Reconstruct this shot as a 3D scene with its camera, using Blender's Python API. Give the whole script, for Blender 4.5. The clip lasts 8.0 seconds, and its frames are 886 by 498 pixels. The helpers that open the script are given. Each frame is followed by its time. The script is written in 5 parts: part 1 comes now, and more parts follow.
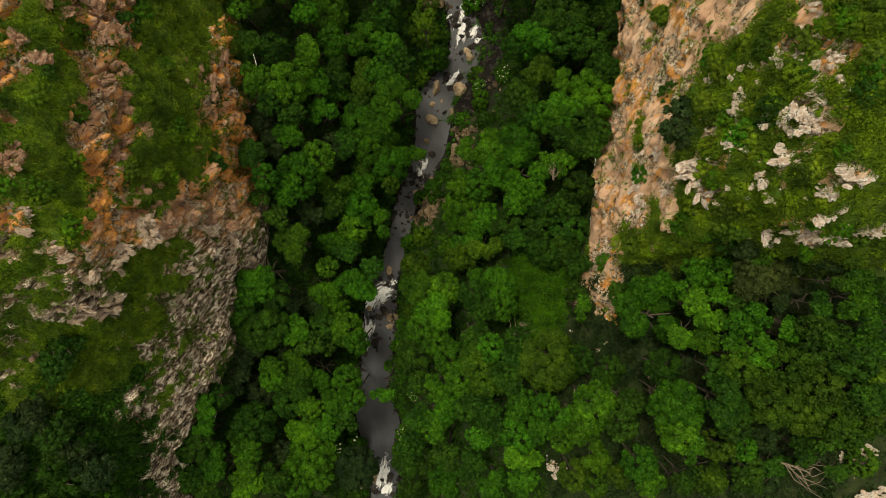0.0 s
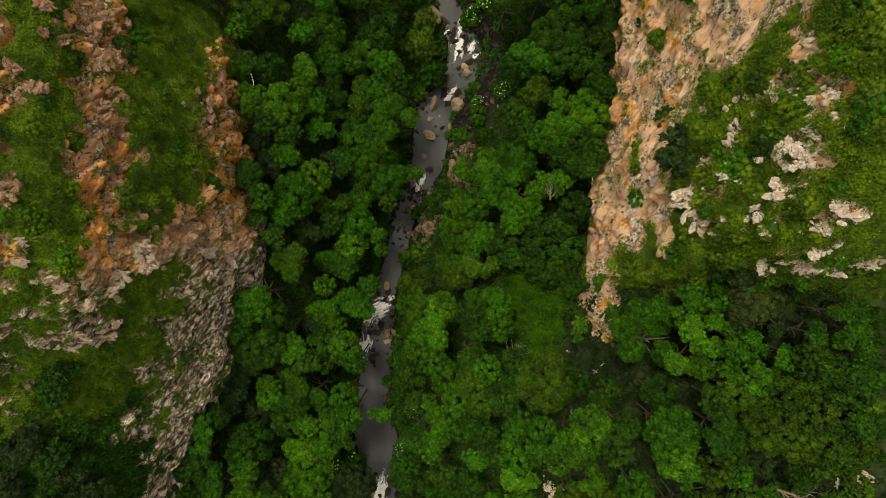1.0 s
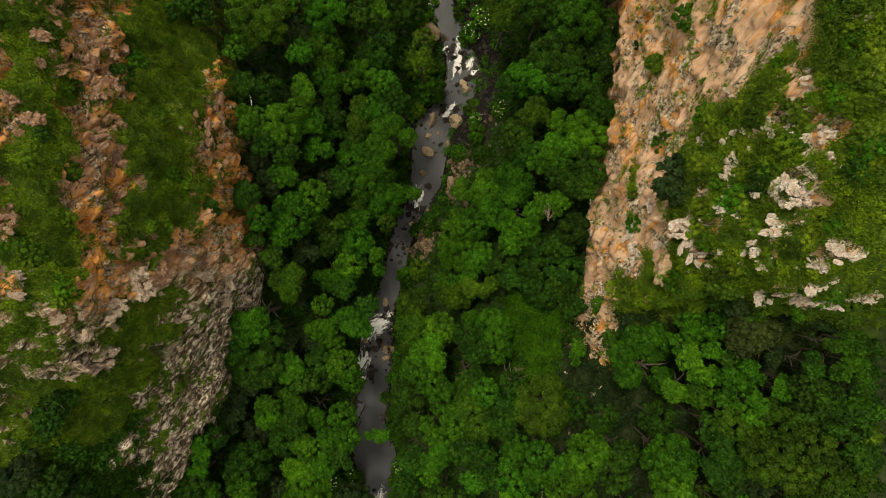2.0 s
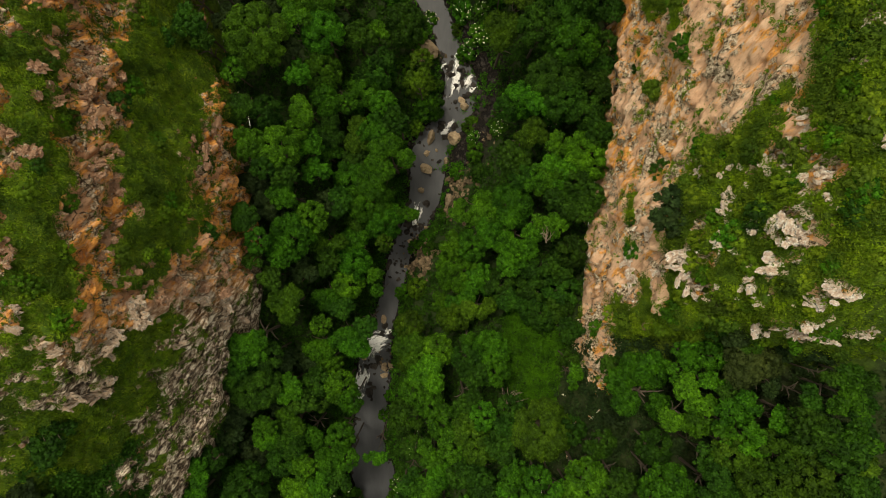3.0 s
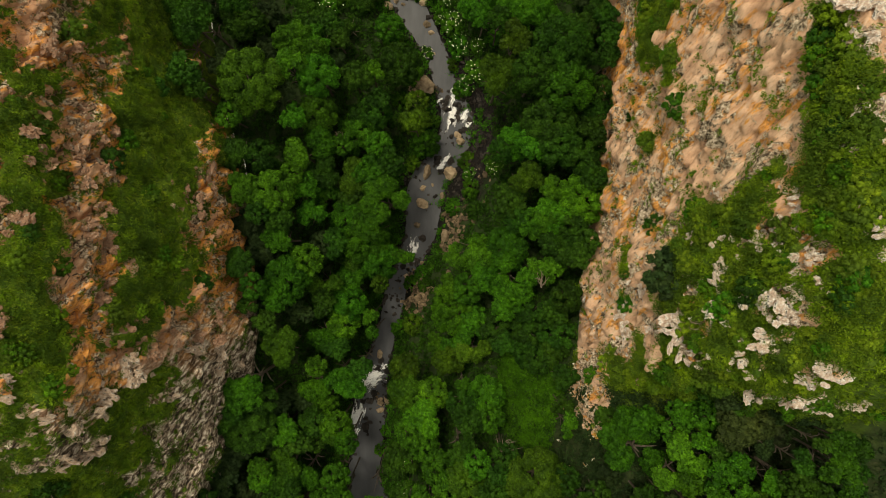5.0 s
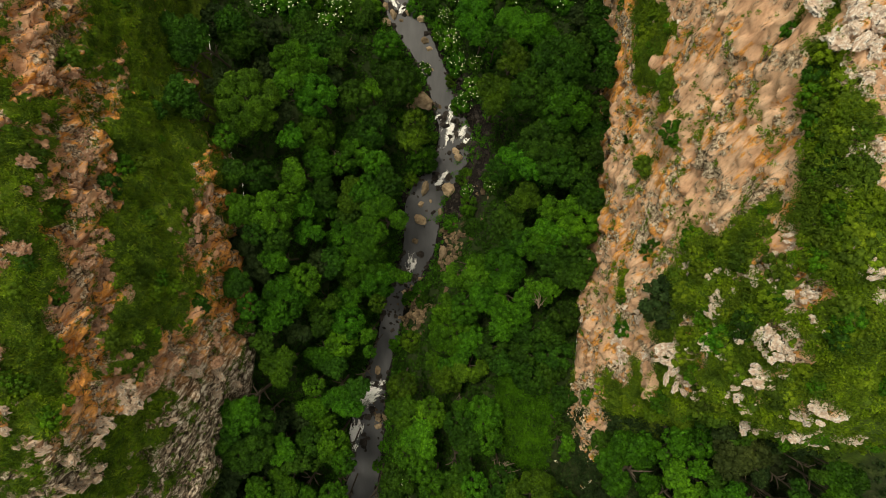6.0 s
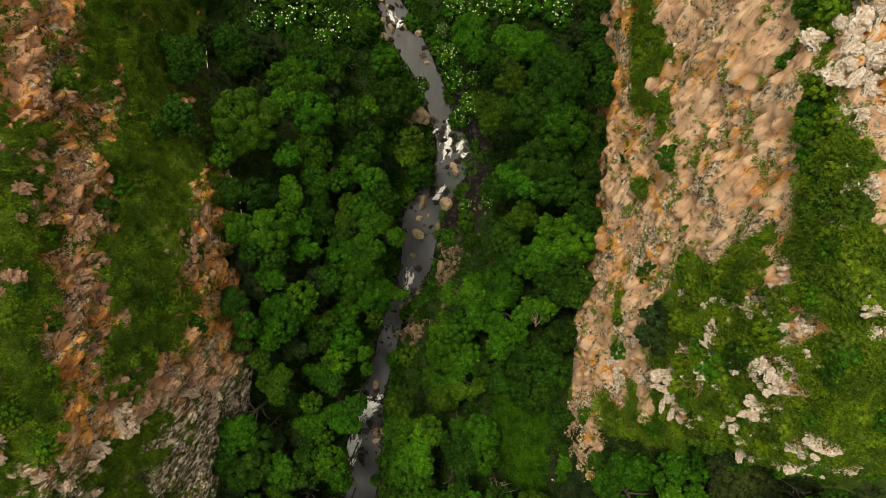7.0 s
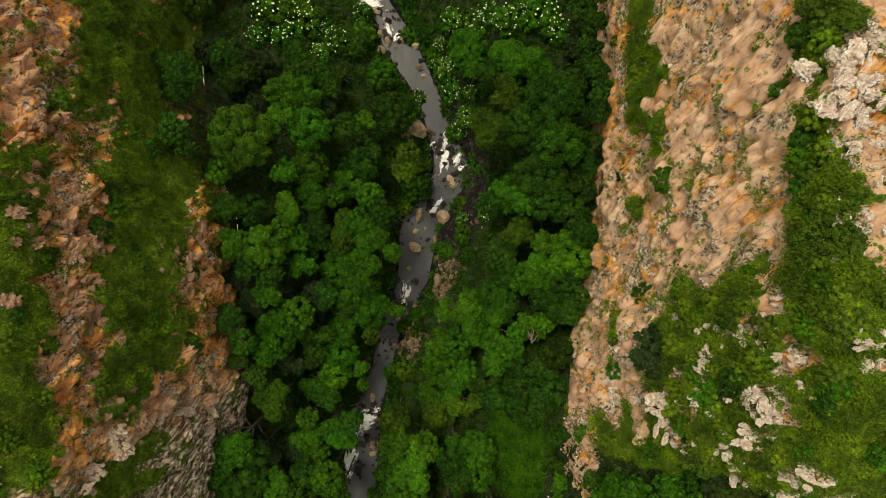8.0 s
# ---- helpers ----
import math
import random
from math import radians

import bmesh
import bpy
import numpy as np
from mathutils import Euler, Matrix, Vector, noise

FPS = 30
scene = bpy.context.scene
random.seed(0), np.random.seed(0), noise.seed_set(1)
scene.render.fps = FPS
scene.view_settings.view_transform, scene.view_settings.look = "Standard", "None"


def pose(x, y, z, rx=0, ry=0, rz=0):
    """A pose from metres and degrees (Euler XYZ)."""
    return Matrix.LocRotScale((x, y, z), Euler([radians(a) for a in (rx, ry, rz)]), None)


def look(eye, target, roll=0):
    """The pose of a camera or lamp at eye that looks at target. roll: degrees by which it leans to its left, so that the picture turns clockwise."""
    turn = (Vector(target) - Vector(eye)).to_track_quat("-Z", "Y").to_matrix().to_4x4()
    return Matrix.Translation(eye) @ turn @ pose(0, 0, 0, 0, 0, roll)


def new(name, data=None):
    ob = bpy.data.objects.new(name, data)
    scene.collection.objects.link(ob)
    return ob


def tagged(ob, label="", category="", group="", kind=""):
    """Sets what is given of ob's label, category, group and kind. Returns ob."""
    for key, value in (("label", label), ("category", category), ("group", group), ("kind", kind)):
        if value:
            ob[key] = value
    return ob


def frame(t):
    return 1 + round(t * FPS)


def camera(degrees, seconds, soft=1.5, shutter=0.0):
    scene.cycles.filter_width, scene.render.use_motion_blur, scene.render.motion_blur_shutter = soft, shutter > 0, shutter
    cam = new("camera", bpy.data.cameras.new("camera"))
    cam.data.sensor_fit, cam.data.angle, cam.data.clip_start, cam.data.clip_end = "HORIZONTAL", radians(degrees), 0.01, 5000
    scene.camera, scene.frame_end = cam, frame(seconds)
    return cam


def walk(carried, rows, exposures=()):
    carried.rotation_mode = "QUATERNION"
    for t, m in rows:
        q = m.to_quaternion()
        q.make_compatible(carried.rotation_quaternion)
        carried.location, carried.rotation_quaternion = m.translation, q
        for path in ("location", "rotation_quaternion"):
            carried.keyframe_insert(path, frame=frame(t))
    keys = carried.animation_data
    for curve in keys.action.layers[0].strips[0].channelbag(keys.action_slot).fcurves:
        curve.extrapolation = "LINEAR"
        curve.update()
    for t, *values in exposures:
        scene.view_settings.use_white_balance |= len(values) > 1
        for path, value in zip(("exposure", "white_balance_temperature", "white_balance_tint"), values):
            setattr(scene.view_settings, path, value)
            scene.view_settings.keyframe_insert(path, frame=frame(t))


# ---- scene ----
cam = camera(84.0, 8.0, 0.5)
EYE = 100.0  # height over the river
# seconds, metres to the right and metres along the gorge; the camera looks straight down
PATH = [
    (0.0, 0.0, 0.0), (0.5, 0.242, 1.547), (1.0, 0.470, 3.138), (1.5, 0.640, 4.788), (3.0, 1.110, 9.972), (3.5, 1.300, 11.757), (4.0, 1.492, 13.549),
    (4.5, 1.703, 15.315), (6.0, 2.315, 20.300), (6.5, 2.531, 21.815), (7.0, 2.775, 23.217), (7.5, 3.060, 24.575), (8.0, 3.400, 25.846),
]
walk(cam, [(t, pose(x, y, EYE, 0, 0, 0)) for t, x, y in PATH], [(0.0, 0.04, 7700, 4), (8.0, 0.04, 7700, 4)])

# ---- light: a bright overcast day, the sun diffuse behind thin cloud ----
SUN_UP, SUN_ROUND = 65.0, 325.0  # degrees: height, and the bearing it comes from (clockwise from +y)
world = bpy.data.worlds.new("world")
scene.world = world
world.use_nodes = True
wn = world.node_tree.nodes
sky = wn.new("ShaderNodeTexSky")
sky.sky_type, sky.sun_disc = "NISHITA", False
sky.sun_elevation, sky.sun_rotation = radians(SUN_UP), radians(SUN_ROUND)
sky.dust_density, sky.air_density = 4.0, 1.0
veil = wn.new("ShaderNodeMix")  # thin cloud greys the sky
veil.data_type = "RGBA"
veil.inputs["Factor"].default_value = 0.6
veil.inputs["B"].default_value = (6.2, 5.9, 5.1, 1)
world.node_tree.links.new(sky.outputs[0], veil.inputs["A"])
world.node_tree.links.new(veil.outputs["Result"], wn["Background"].inputs["Color"])
wn["Background"].inputs["Strength"].default_value = 0.148
sun = new("sun", bpy.data.lights.new("sun", "SUN"))
sun.data.energy, sun.data.angle, sun.data.color = 1.55, radians(12), (1.0, 0.95, 0.87)
sa, sb = radians(SUN_UP), radians(SUN_ROUND)
sun.matrix_world = look((200 * math.sin(sb) * math.cos(sa), 200 * math.cos(sb) * math.cos(sa), 200 * math.sin(sa)), (0, 0, 0))

# ---- materials ----
def shader(name, rough=0.8):
    m = bpy.data.materials.new(name)
    m.use_nodes = True
    b = m.node_tree.nodes["Principled BSDF"]
    b.inputs["Roughness"].default_value = rough
    b.inputs["Specular IOR Level"].default_value = 0.25
    return m, m.node_tree.nodes, m.node_tree.links, b


def node(n, kind, **values):
    made = n.new(kind)
    for key, value in values.items():
        made.inputs[key.replace("_", " ")].default_value = value
    return made


def noise_node(n, l, coords, scale, detail=4.0, rough=0.6, stretch=None):
    tex = node(n, "ShaderNodeTexNoise", Scale=scale, Detail=detail, Roughness=rough)
    src = coords
    if stretch:  # turn first, then squeeze
        for key, value in (("Rotation", [radians(a) for a in stretch[1]]), ("Scale", stretch[0])):
            mp = n.new("ShaderNodeMapping")
            mp.inputs[key].default_value = value
            l.new(src, mp.inputs["Vector"])
            src = mp.outputs[0]
    l.new(src, tex.inputs["Vector"])
    return tex.outputs["Fac"]


def ramp(n, l, fac, stops):
    r = n.new("ShaderNodeValToRGB")
    e = r.color_ramp.elements
    while len(e) < len(stops):
        e.new(0.5)
    for el, (at, c) in zip(e, stops):
        el.position = at
        el.color = (*c, 1) if len(c) == 3 else c
    l.new(fac, r.inputs[0])
    return r.outputs[0]


def blend(n, l, fac, a, b, how="MIX"):
    x = n.new("ShaderNodeMix")
    x.data_type, x.blend_type = "RGBA", how
    if hasattr(fac, "is_linked"):
        l.new(fac, x.inputs["Factor"])
    else:
        x.inputs["Factor"].default_value = fac
    for v, k in ((a, "A"), (b, "B")):
        if hasattr(v, "is_linked"):
            l.new(v, x.inputs[k])
        else:
            x.inputs[k].default_value = (*v, 1)
    return x.outputs["Result"]


def bumped(n, l, b, height, strength, distance):
    bm_ = node(n, "ShaderNodeBump", Strength=strength, Distance=distance)
    l.new(height, bm_.inputs["Height"])
    l.new(bm_.outputs[0], b.inputs["Normal"])


def step(n, l, fac, lo, hi):
    return ramp(n, l, fac, [(lo, (0, 0, 0)), (hi, (1, 1, 1))])


def grass_colour(n, l, co):
    big = noise_node(n, l, co, 0.22, 4, 0.6)
    mid = noise_node(n, l, co, 1.6, 6, 0.72)
    c = ramp(n, l, big, [(0.34, (0.045, 0.105, 0.006)), (0.5, (0.098, 0.180, 0.012)), (0.66, (0.172, 0.255, 0.020))])
    c = blend(n, l, step(n, l, mid, 0.38, 0.62), (0.034, 0.064, 0.006), c)
    return blend(n, l, step(n, l, noise_node(n, l, co, 5.0, 6, 0.75), 0.56, 0.66), c, (0.155, 0.240, 0.024))


def dip_turn(way):
    """The turn, in degrees, that lays the way of the beds along z."""
    return [math.degrees(a) for a in Vector(way).rotation_difference(Vector((0, 0, 1))).to_euler()]


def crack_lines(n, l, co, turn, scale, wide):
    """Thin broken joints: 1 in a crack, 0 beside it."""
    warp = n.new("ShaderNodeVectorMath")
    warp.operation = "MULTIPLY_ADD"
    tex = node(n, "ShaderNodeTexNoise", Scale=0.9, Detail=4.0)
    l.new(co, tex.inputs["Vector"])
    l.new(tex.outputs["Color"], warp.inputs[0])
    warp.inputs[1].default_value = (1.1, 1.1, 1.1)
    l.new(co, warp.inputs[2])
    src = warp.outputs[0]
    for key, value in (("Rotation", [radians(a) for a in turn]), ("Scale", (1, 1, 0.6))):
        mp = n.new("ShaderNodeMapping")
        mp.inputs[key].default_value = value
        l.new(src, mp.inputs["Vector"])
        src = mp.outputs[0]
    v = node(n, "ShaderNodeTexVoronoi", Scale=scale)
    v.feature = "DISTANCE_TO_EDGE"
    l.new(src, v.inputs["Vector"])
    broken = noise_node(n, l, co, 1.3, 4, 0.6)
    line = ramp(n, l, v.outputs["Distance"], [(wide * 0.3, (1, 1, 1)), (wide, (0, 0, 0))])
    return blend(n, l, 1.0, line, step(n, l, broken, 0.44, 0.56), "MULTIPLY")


def rock_colour(n, l, co, way, tone, rusty=False):
    """Tan bedrock with rusty bands, pitted lichen zones, joints and a fine grain; also its fine and rough heights."""
    turn = dip_turn(way)
    big = noise_node(n, l, co, 0.11, 4)
    mid = noise_node(n, l, co, 0.55, 7, 0.62, ((1, 1, 0.36), turn))
    fine = noise_node(n, l, co, 4.0, 8, 0.7, ((1, 1, 0.45), turn))
    streak = noise_node(n, l, co, 0.9, 7, 0.7, ((1.0, 1.0, 0.22), turn))
    if rusty:
        c = ramp(n, l, mid, [(0.30, (0.25, 0.140, 0.085)), (0.44, (0.44, 0.265, 0.170)), (0.57, (0.58, 0.390, 0.270)), (0.72, (0.70, 0.540, 0.410))])
    else:
        c = ramp(n, l, mid, [(0.28, (0.42, 0.270, 0.180)), (0.42, (0.62, 0.420, 0.300)), (0.56, (0.74, 0.540, 0.405)), (0.72, (0.84, 0.690, 0.570))])
    iron = step(n, l, blend(n, l, 0.5, big, streak), 0.46 if rusty else 0.50, 0.505 if rusty else 0.535)
    c = blend(n, l, iron, c, ramp(n, l, fine, [(0.3, (0.46, 0.190, 0.045)), (0.6, (0.80, 0.430, 0.130))]))
    zone = step(n, l, blend(n, l, 0.4, noise_node(n, l, co, 0.22, 5, 0.65), noise_node(n, l, co, 1.1, 6, 0.7)), 0.507, 0.54)
    speck = ramp(n, l, noise_node(n, l, co, 2.4, 9, 0.78), [(0.42, (0.050, 0.043, 0.032)), (0.475, (0.25, 0.205, 0.150)), (0.53, (0.54, 0.490, 0.395)), (0.60, (0.84, 0.800, 0.720))])
    c = blend(n, l, zone, c, speck)
    if rusty:
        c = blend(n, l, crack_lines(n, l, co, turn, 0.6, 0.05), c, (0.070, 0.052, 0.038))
    dark = step(n, l, noise_node(n, l, co, 1.0, 9, 0.78, ((1.2, 1.2, 0.4), turn)), 0.59, 0.66)
    c = blend(n, l, dark, c, (0.120, 0.090, 0.064))
    grain = ramp(n, l, fine, [(0.3, (0.70, 0.68, 0.65)), (0.5, (1, 1, 1)), (0.72, (1.12, 1.12, 1.12))])
    c = blend(n, l, 1.0, c, grain, "MULTIPLY")
    return blend(n, l, 1.0, c, tone, "MULTIPLY"), fine, blend(n, l, 0.6, fine, zone, "MULTIPLY")


def cliff_material(name, grey, way, tone):
    m, n, l, b = shader(name, 0.9)
    co = n.new("ShaderNodeTexCoord").outputs["Object"]
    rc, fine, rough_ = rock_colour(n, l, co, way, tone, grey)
    if grey:
        at = n.new("ShaderNodeAttribute")
        at.attribute_name = "weathered"
        speck = ramp(n, l, noise_node(n, l, co, 2.0, 9, 0.78, ((1.0, 1.0, 0.35), dip_turn(way))), [(0.42, (0.026, 0.021, 0.016)), (0.475, (0.14, 0.098, 0.065)), (0.53, (0.38, 0.295, 0.215)), (0.58, (0.82, 0.73, 0.60))])
        rc = blend(n, l, at.outputs["Fac"], rc, speck)
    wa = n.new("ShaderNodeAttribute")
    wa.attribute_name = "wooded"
    # darker ground colour in place of grass where the wooded mask is set
    wooded_floor = ramp(n, l, noise_node(n, l, co, 1.2, 7, 0.7), [(0.35, (0.016, 0.024, 0.008)), (0.55, (0.028, 0.046, 0.011)), (0.72, (0.060, 0.058, 0.028))])
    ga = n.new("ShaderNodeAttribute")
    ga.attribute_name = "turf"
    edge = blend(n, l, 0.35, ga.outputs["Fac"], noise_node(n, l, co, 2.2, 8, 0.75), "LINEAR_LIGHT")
    c = blend(n, l, step(n, l, edge, 0.42, 0.56), rc, blend(n, l, wa.outputs["Fac"], grass_colour(n, l, co), wooded_floor))
    l.new(c, b.inputs["Base Color"])
    bumped(n, l, b, blend(n, l, 0.5, rough_, noise_node(n, l, co, 1.3, 8, 0.68, ((1, 1, 0.5), dip_turn(way)))), 1.0, 0.34)
    return m


cliff_rock = cliff_material("cliff_rock", False, (0.35, 0.6, 0.7), (0.93, 0.84, 0.74))
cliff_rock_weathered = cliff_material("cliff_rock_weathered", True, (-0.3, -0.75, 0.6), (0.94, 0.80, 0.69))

floor_soil, n, l, b = shader("forest_soil", 0.95)
co = n.new("ShaderNodeTexCoord").outputs["Object"]
soil = ramp(n, l, noise_node(n, l, co, 0.5, 7, 0.7), [(0.35, (0.014, 0.024, 0.007)), (0.55, (0.022, 0.042, 0.009)), (0.72, (0.042, 0.046, 0.022))])
wet = n.new("ShaderNodeAttribute")
wet.attribute_name = "wet"
# wet stone; the shade of towering trees is put into its colour too
shaded_stone = ramp(n, l, noise_node(n, l, co, 1.6, 8, 0.7), [(0.35, (0.005, 0.004, 0.004)), (0.6, (0.013, 0.011, 0.009)), (0.8, (0.045, 0.038, 0.030))])
l.new(blend(n, l, wet.outputs["Fac"], soil, shaded_stone), b.inputs["Base Color"])
bumped(n, l, b, noise_node(n, l, co, 5.0, 7, 0.7), 0.8, 0.15)

water, n, l, b = shader("river_water", 0.12)
co = n.new("ShaderNodeTexCoord").outputs["Object"]
l.new(ramp(n, l, noise_node(n, l, co, 0.25, 5, 0.6, ((1.5, 0.5, 1), (0, 0, 0))), [(0.3, (0.064, 0.067, 0.073)), (0.7, (0.100, 0.104, 0.112))]), b.inputs["Base Color"])
b.inputs["Specular IOR Level"].default_value = 0.12
b.inputs["Roughness"].default_value = 0.3
bumped(n, l, b, noise_node(n, l, co, 2.2, 4, 0.6, ((1.4, 0.6, 1), (0, 0, 0))), 0.25, 0.05)

foam_white, n, l, b = shader("foam_white", 0.7)
co = n.new("ShaderNodeTexCoord").outputs["Object"]
l.new(ramp(n, l, noise_node(n, l, co, 2.5, 6, 0.7), [(0.26, (0.50, 0.51, 0.52)), (0.40, (0.80, 0.80, 0.79)), (0.52, (0.94, 0.94, 0.92))]), b.inputs["Base Color"])
thick = n.new("ShaderNodeAttribute")
thick.attribute_name = "thick"
l.new(step(n, l, blend(n, l, 0.22, thick.outputs["Fac"], noise_node(n, l, co, 3.2, 7, 0.72), "LINEAR_LIGHT"), 0.18, 0.72), b.inputs["Alpha"])


def leaf_material(name, dark, light, spread=0.25, through_=0.25):
    m, n, l, b = shader(name, 0.62)
    b.inputs["Specular IOR Level"].default_value = 0.12
    co = n.new("ShaderNodeTexCoord").outputs["Object"]
    geo = n.new("ShaderNodeNewGeometry").outputs["Random Per Island"]
    who = n.new("ShaderNodeObjectInfo").outputs["Random"]
    c = ramp(n, l, geo, [(0.0, dark), (1.0, light)])
    hsv = n.new("ShaderNodeHueSaturation")
    for key, lo, hi in (("Hue", 0.5 - spread * 0.07, 0.5 + spread * 0.01), ("Value", 1 - spread, 1 + spread)):
        mr = node(n, "ShaderNodeMapRange", To_Min=lo, To_Max=hi)
        if key == "Hue":
            tw = node(n, "ShaderNodeMath")
            tw.operation = "FRACT"
            mul = node(n, "ShaderNodeMath")
            mul.operation = "MULTIPLY"
            mul.inputs[1].default_value = 7.31
            l.new(who, mul.inputs[0])
            l.new(mul.outputs[0], tw.inputs[0])
            l.new(tw.outputs[0], mr.inputs["Value"])
        else:
            l.new(who, mr.inputs["Value"])
        l.new(mr.outputs[0], hsv.inputs[key])
    mottle = ramp(n, l, noise_node(n, l, co, 0.55, 4, 0.6), [(0.34, (0.48, 0.54, 0.5)), (0.5, (0.95, 0.95, 0.95)), (0.68, (1.5, 1.38, 1.2))])
    l.new(blend(n, l, 1.0, c, mottle, "MULTIPLY"), hsv.inputs["Color"])
    l.new(hsv.outputs[0], b.inputs["Base Color"])
    tr = n.new("ShaderNodeBsdfTranslucent")
    l.new(hsv.outputs[0], tr.inputs["Color"])
    mx = node(n, "ShaderNodeMixShader", Fac=through_)
    l.new(b.outputs[0], mx.inputs[1])
    l.new(tr.outputs[0], mx.inputs[2])
    l.new(mx.outputs[0], n["Material Output"].inputs["Surface"])
    return m


LEAF = {
    "green": leaf_material("leaf_green", (0.017, 0.075, 0.004), (0.056, 0.205, 0.010)),
    "deep": leaf_material("leaf_deep_green", (0.013, 0.047, 0.004), (0.035, 0.118, 0.009)),
    "bright": leaf_material("leaf_bright_green", (0.027, 0.098, 0.005), (0.084, 0.264, 0.012)),
    "yellow": leaf_material("leaf_yellow_green", (0.025, 0.070, 0.004), (0.067, 0.167, 0.010)),
    "olive": leaf_material("leaf_olive", (0.021, 0.060, 0.004), (0.058, 0.142, 0.009)),
    # dark leaf: shade under and between trees in its colour; also the dark bushes
    "shade": leaf_material("leaf_blue_green_shaded", (0.014, 0.034, 0.009), (0.034, 0.070, 0.019)),
    "sparse": leaf_material("leaf_grey_green", (0.029, 0.049, 0.011), (0.067, 0.101, 0.025)),
    "flat": leaf_material("leaf_fresh_green", (0.023, 0.108, 0.006), (0.064, 0.240, 0.013)),
    "grass": leaf_material("grass_blades", (0.085, 0.155, 0.009), (0.180, 0.300, 0.023)),
    "meadow": leaf_material("meadow_blades", (0.090, 0.148, 0.011), (0.205, 0.300, 0.026)),
    "glade": leaf_material("glade_leaf", (0.034, 0.135, 0.005), (0.075, 0.250, 0.010)),
    "heath": leaf_material("heath_leaf", (0.073, 0.152, 0.008), (0.146, 0.269, 0.017)),
    # a brighter heath leaf, for the east side only
    "heath_bright": leaf_material("heath_leaf_bright", (0.094, 0.175, 0.010), (0.181, 0.307, 0.021)),
    "moor": leaf_material("moor_leaf", (0.042, 0.096, 0.008), (0.091, 0.181, 0.016)),
    "fern": leaf_material("fern_leaf", (0.087, 0.181, 0.007), (0.170, 0.310, 0.015)),
}

bark, n, l, b = shader("bark", 0.9)
co = n.new("ShaderNodeTexCoord").outputs["Object"]
l.new(ramp(n, l, noise_node(n, l, co, 6.0, 6, 0.7, ((1, 1, 0.2), (0, 0, 0))), [(0.3, (0.05, 0.04, 0.03)), (0.7, (0.16, 0.13, 0.10))]), b.inputs["Base Color"])
deadwood, n, l, b = shader("dead_wood", 0.9)
co = n.new("ShaderNodeTexCoord").outputs["Object"]
l.new(ramp(n, l, noise_node(n, l, co, 5.0, 6, 0.7), [(0.3, (0.11, 0.085, 0.06)), (0.7, (0.30, 0.24, 0.18))]), b.inputs["Base Color"])


def stone_material(name, a, b_, c_):
    m, n, l, b = shader(name, 0.85)
    co = n.new("ShaderNodeTexCoord").outputs["Object"]
    fine = noise_node(n, l, co, 7.0, 8, 0.75)
    c = ramp(n, l, noise_node(n, l, co, 2.4, 8, 0.75), [(0.32, a), (0.5, b_), (0.7, c_)])
    who = node(n, "ShaderNodeMapRange", To_Min=0.45, To_Max=1.35)
    both = node(n, "ShaderNodeMath")
    l.new(n.new("ShaderNodeObjectInfo").outputs["Random"], both.inputs[0])
    l.new(n.new("ShaderNodeNewGeometry").outputs["Random Per Island"], both.inputs[1])
    wrap = node(n, "ShaderNodeMath")
    wrap.operation = "FRACT"
    l.new(both.outputs[0], wrap.inputs[0])
    l.new(wrap.outputs[0], who.inputs["Value"])
    hsv = n.new("ShaderNodeHueSaturation")
    l.new(who.outputs[0], hsv.inputs["Value"])
    l.new(c, hsv.inputs["Color"])
    l.new(hsv.outputs[0], b.inputs["Base Color"])
    bumped(n, l, b, fine, 0.8, 0.08)
    return m


boulder_tan = stone_material("boulder_tan", (0.16, 0.11, 0.07), (0.36, 0.27, 0.17), (0.48, 0.38, 0.26))
boulder_dark = stone_material("boulder_dark", (0.012, 0.010, 0.009), (0.034, 0.029, 0.025), (0.085, 0.072, 0.06))
boulder_pale = stone_material("boulder_pale", (0.20, 0.15, 0.11), (0.46, 0.36, 0.28), (0.66, 0.60, 0.52))
rubble_brown = stone_material("rubble_brown", (0.05, 0.036, 0.021), (0.15, 0.108, 0.064), (0.30, 0.225, 0.14))
petal, n, l, b = shader("white_petals", 0.6)
b.inputs["Base Color"].default_value = (0.74, 0.78, 0.50, 1)


def outcrop_material(name, stops, patch, patch_share, stain, stain_share):
    m, n, l, b = shader(name, 0.88)
    co = n.new("ShaderNodeTexCoord").outputs["Object"]
    fine = noise_node(n, l, co, 7.0, 8, 0.75)
    c = ramp(n, l, noise_node(n, l, co, 1.1, 9, 0.7), stops)
    c = blend(n, l, step(n, l, noise_node(n, l, co, 0.8, 6, 0.7), stain_share, stain_share + 0.1), c, stain)
    c = blend(n, l, step(n, l, noise_node(n, l, co, 1.7, 9, 0.74), patch_share, patch_share + 0.05), c, patch)
    c = blend(n, l, step(n, l, noise_node(n, l, co, 1.5, 9, 0.78), 0.55, 0.60), c, (0.060, 0.052, 0.040))
    l.new(c, b.inputs["Base Color"])
    bumped(n, l, b, fine, 0.9, 0.1)
    return m


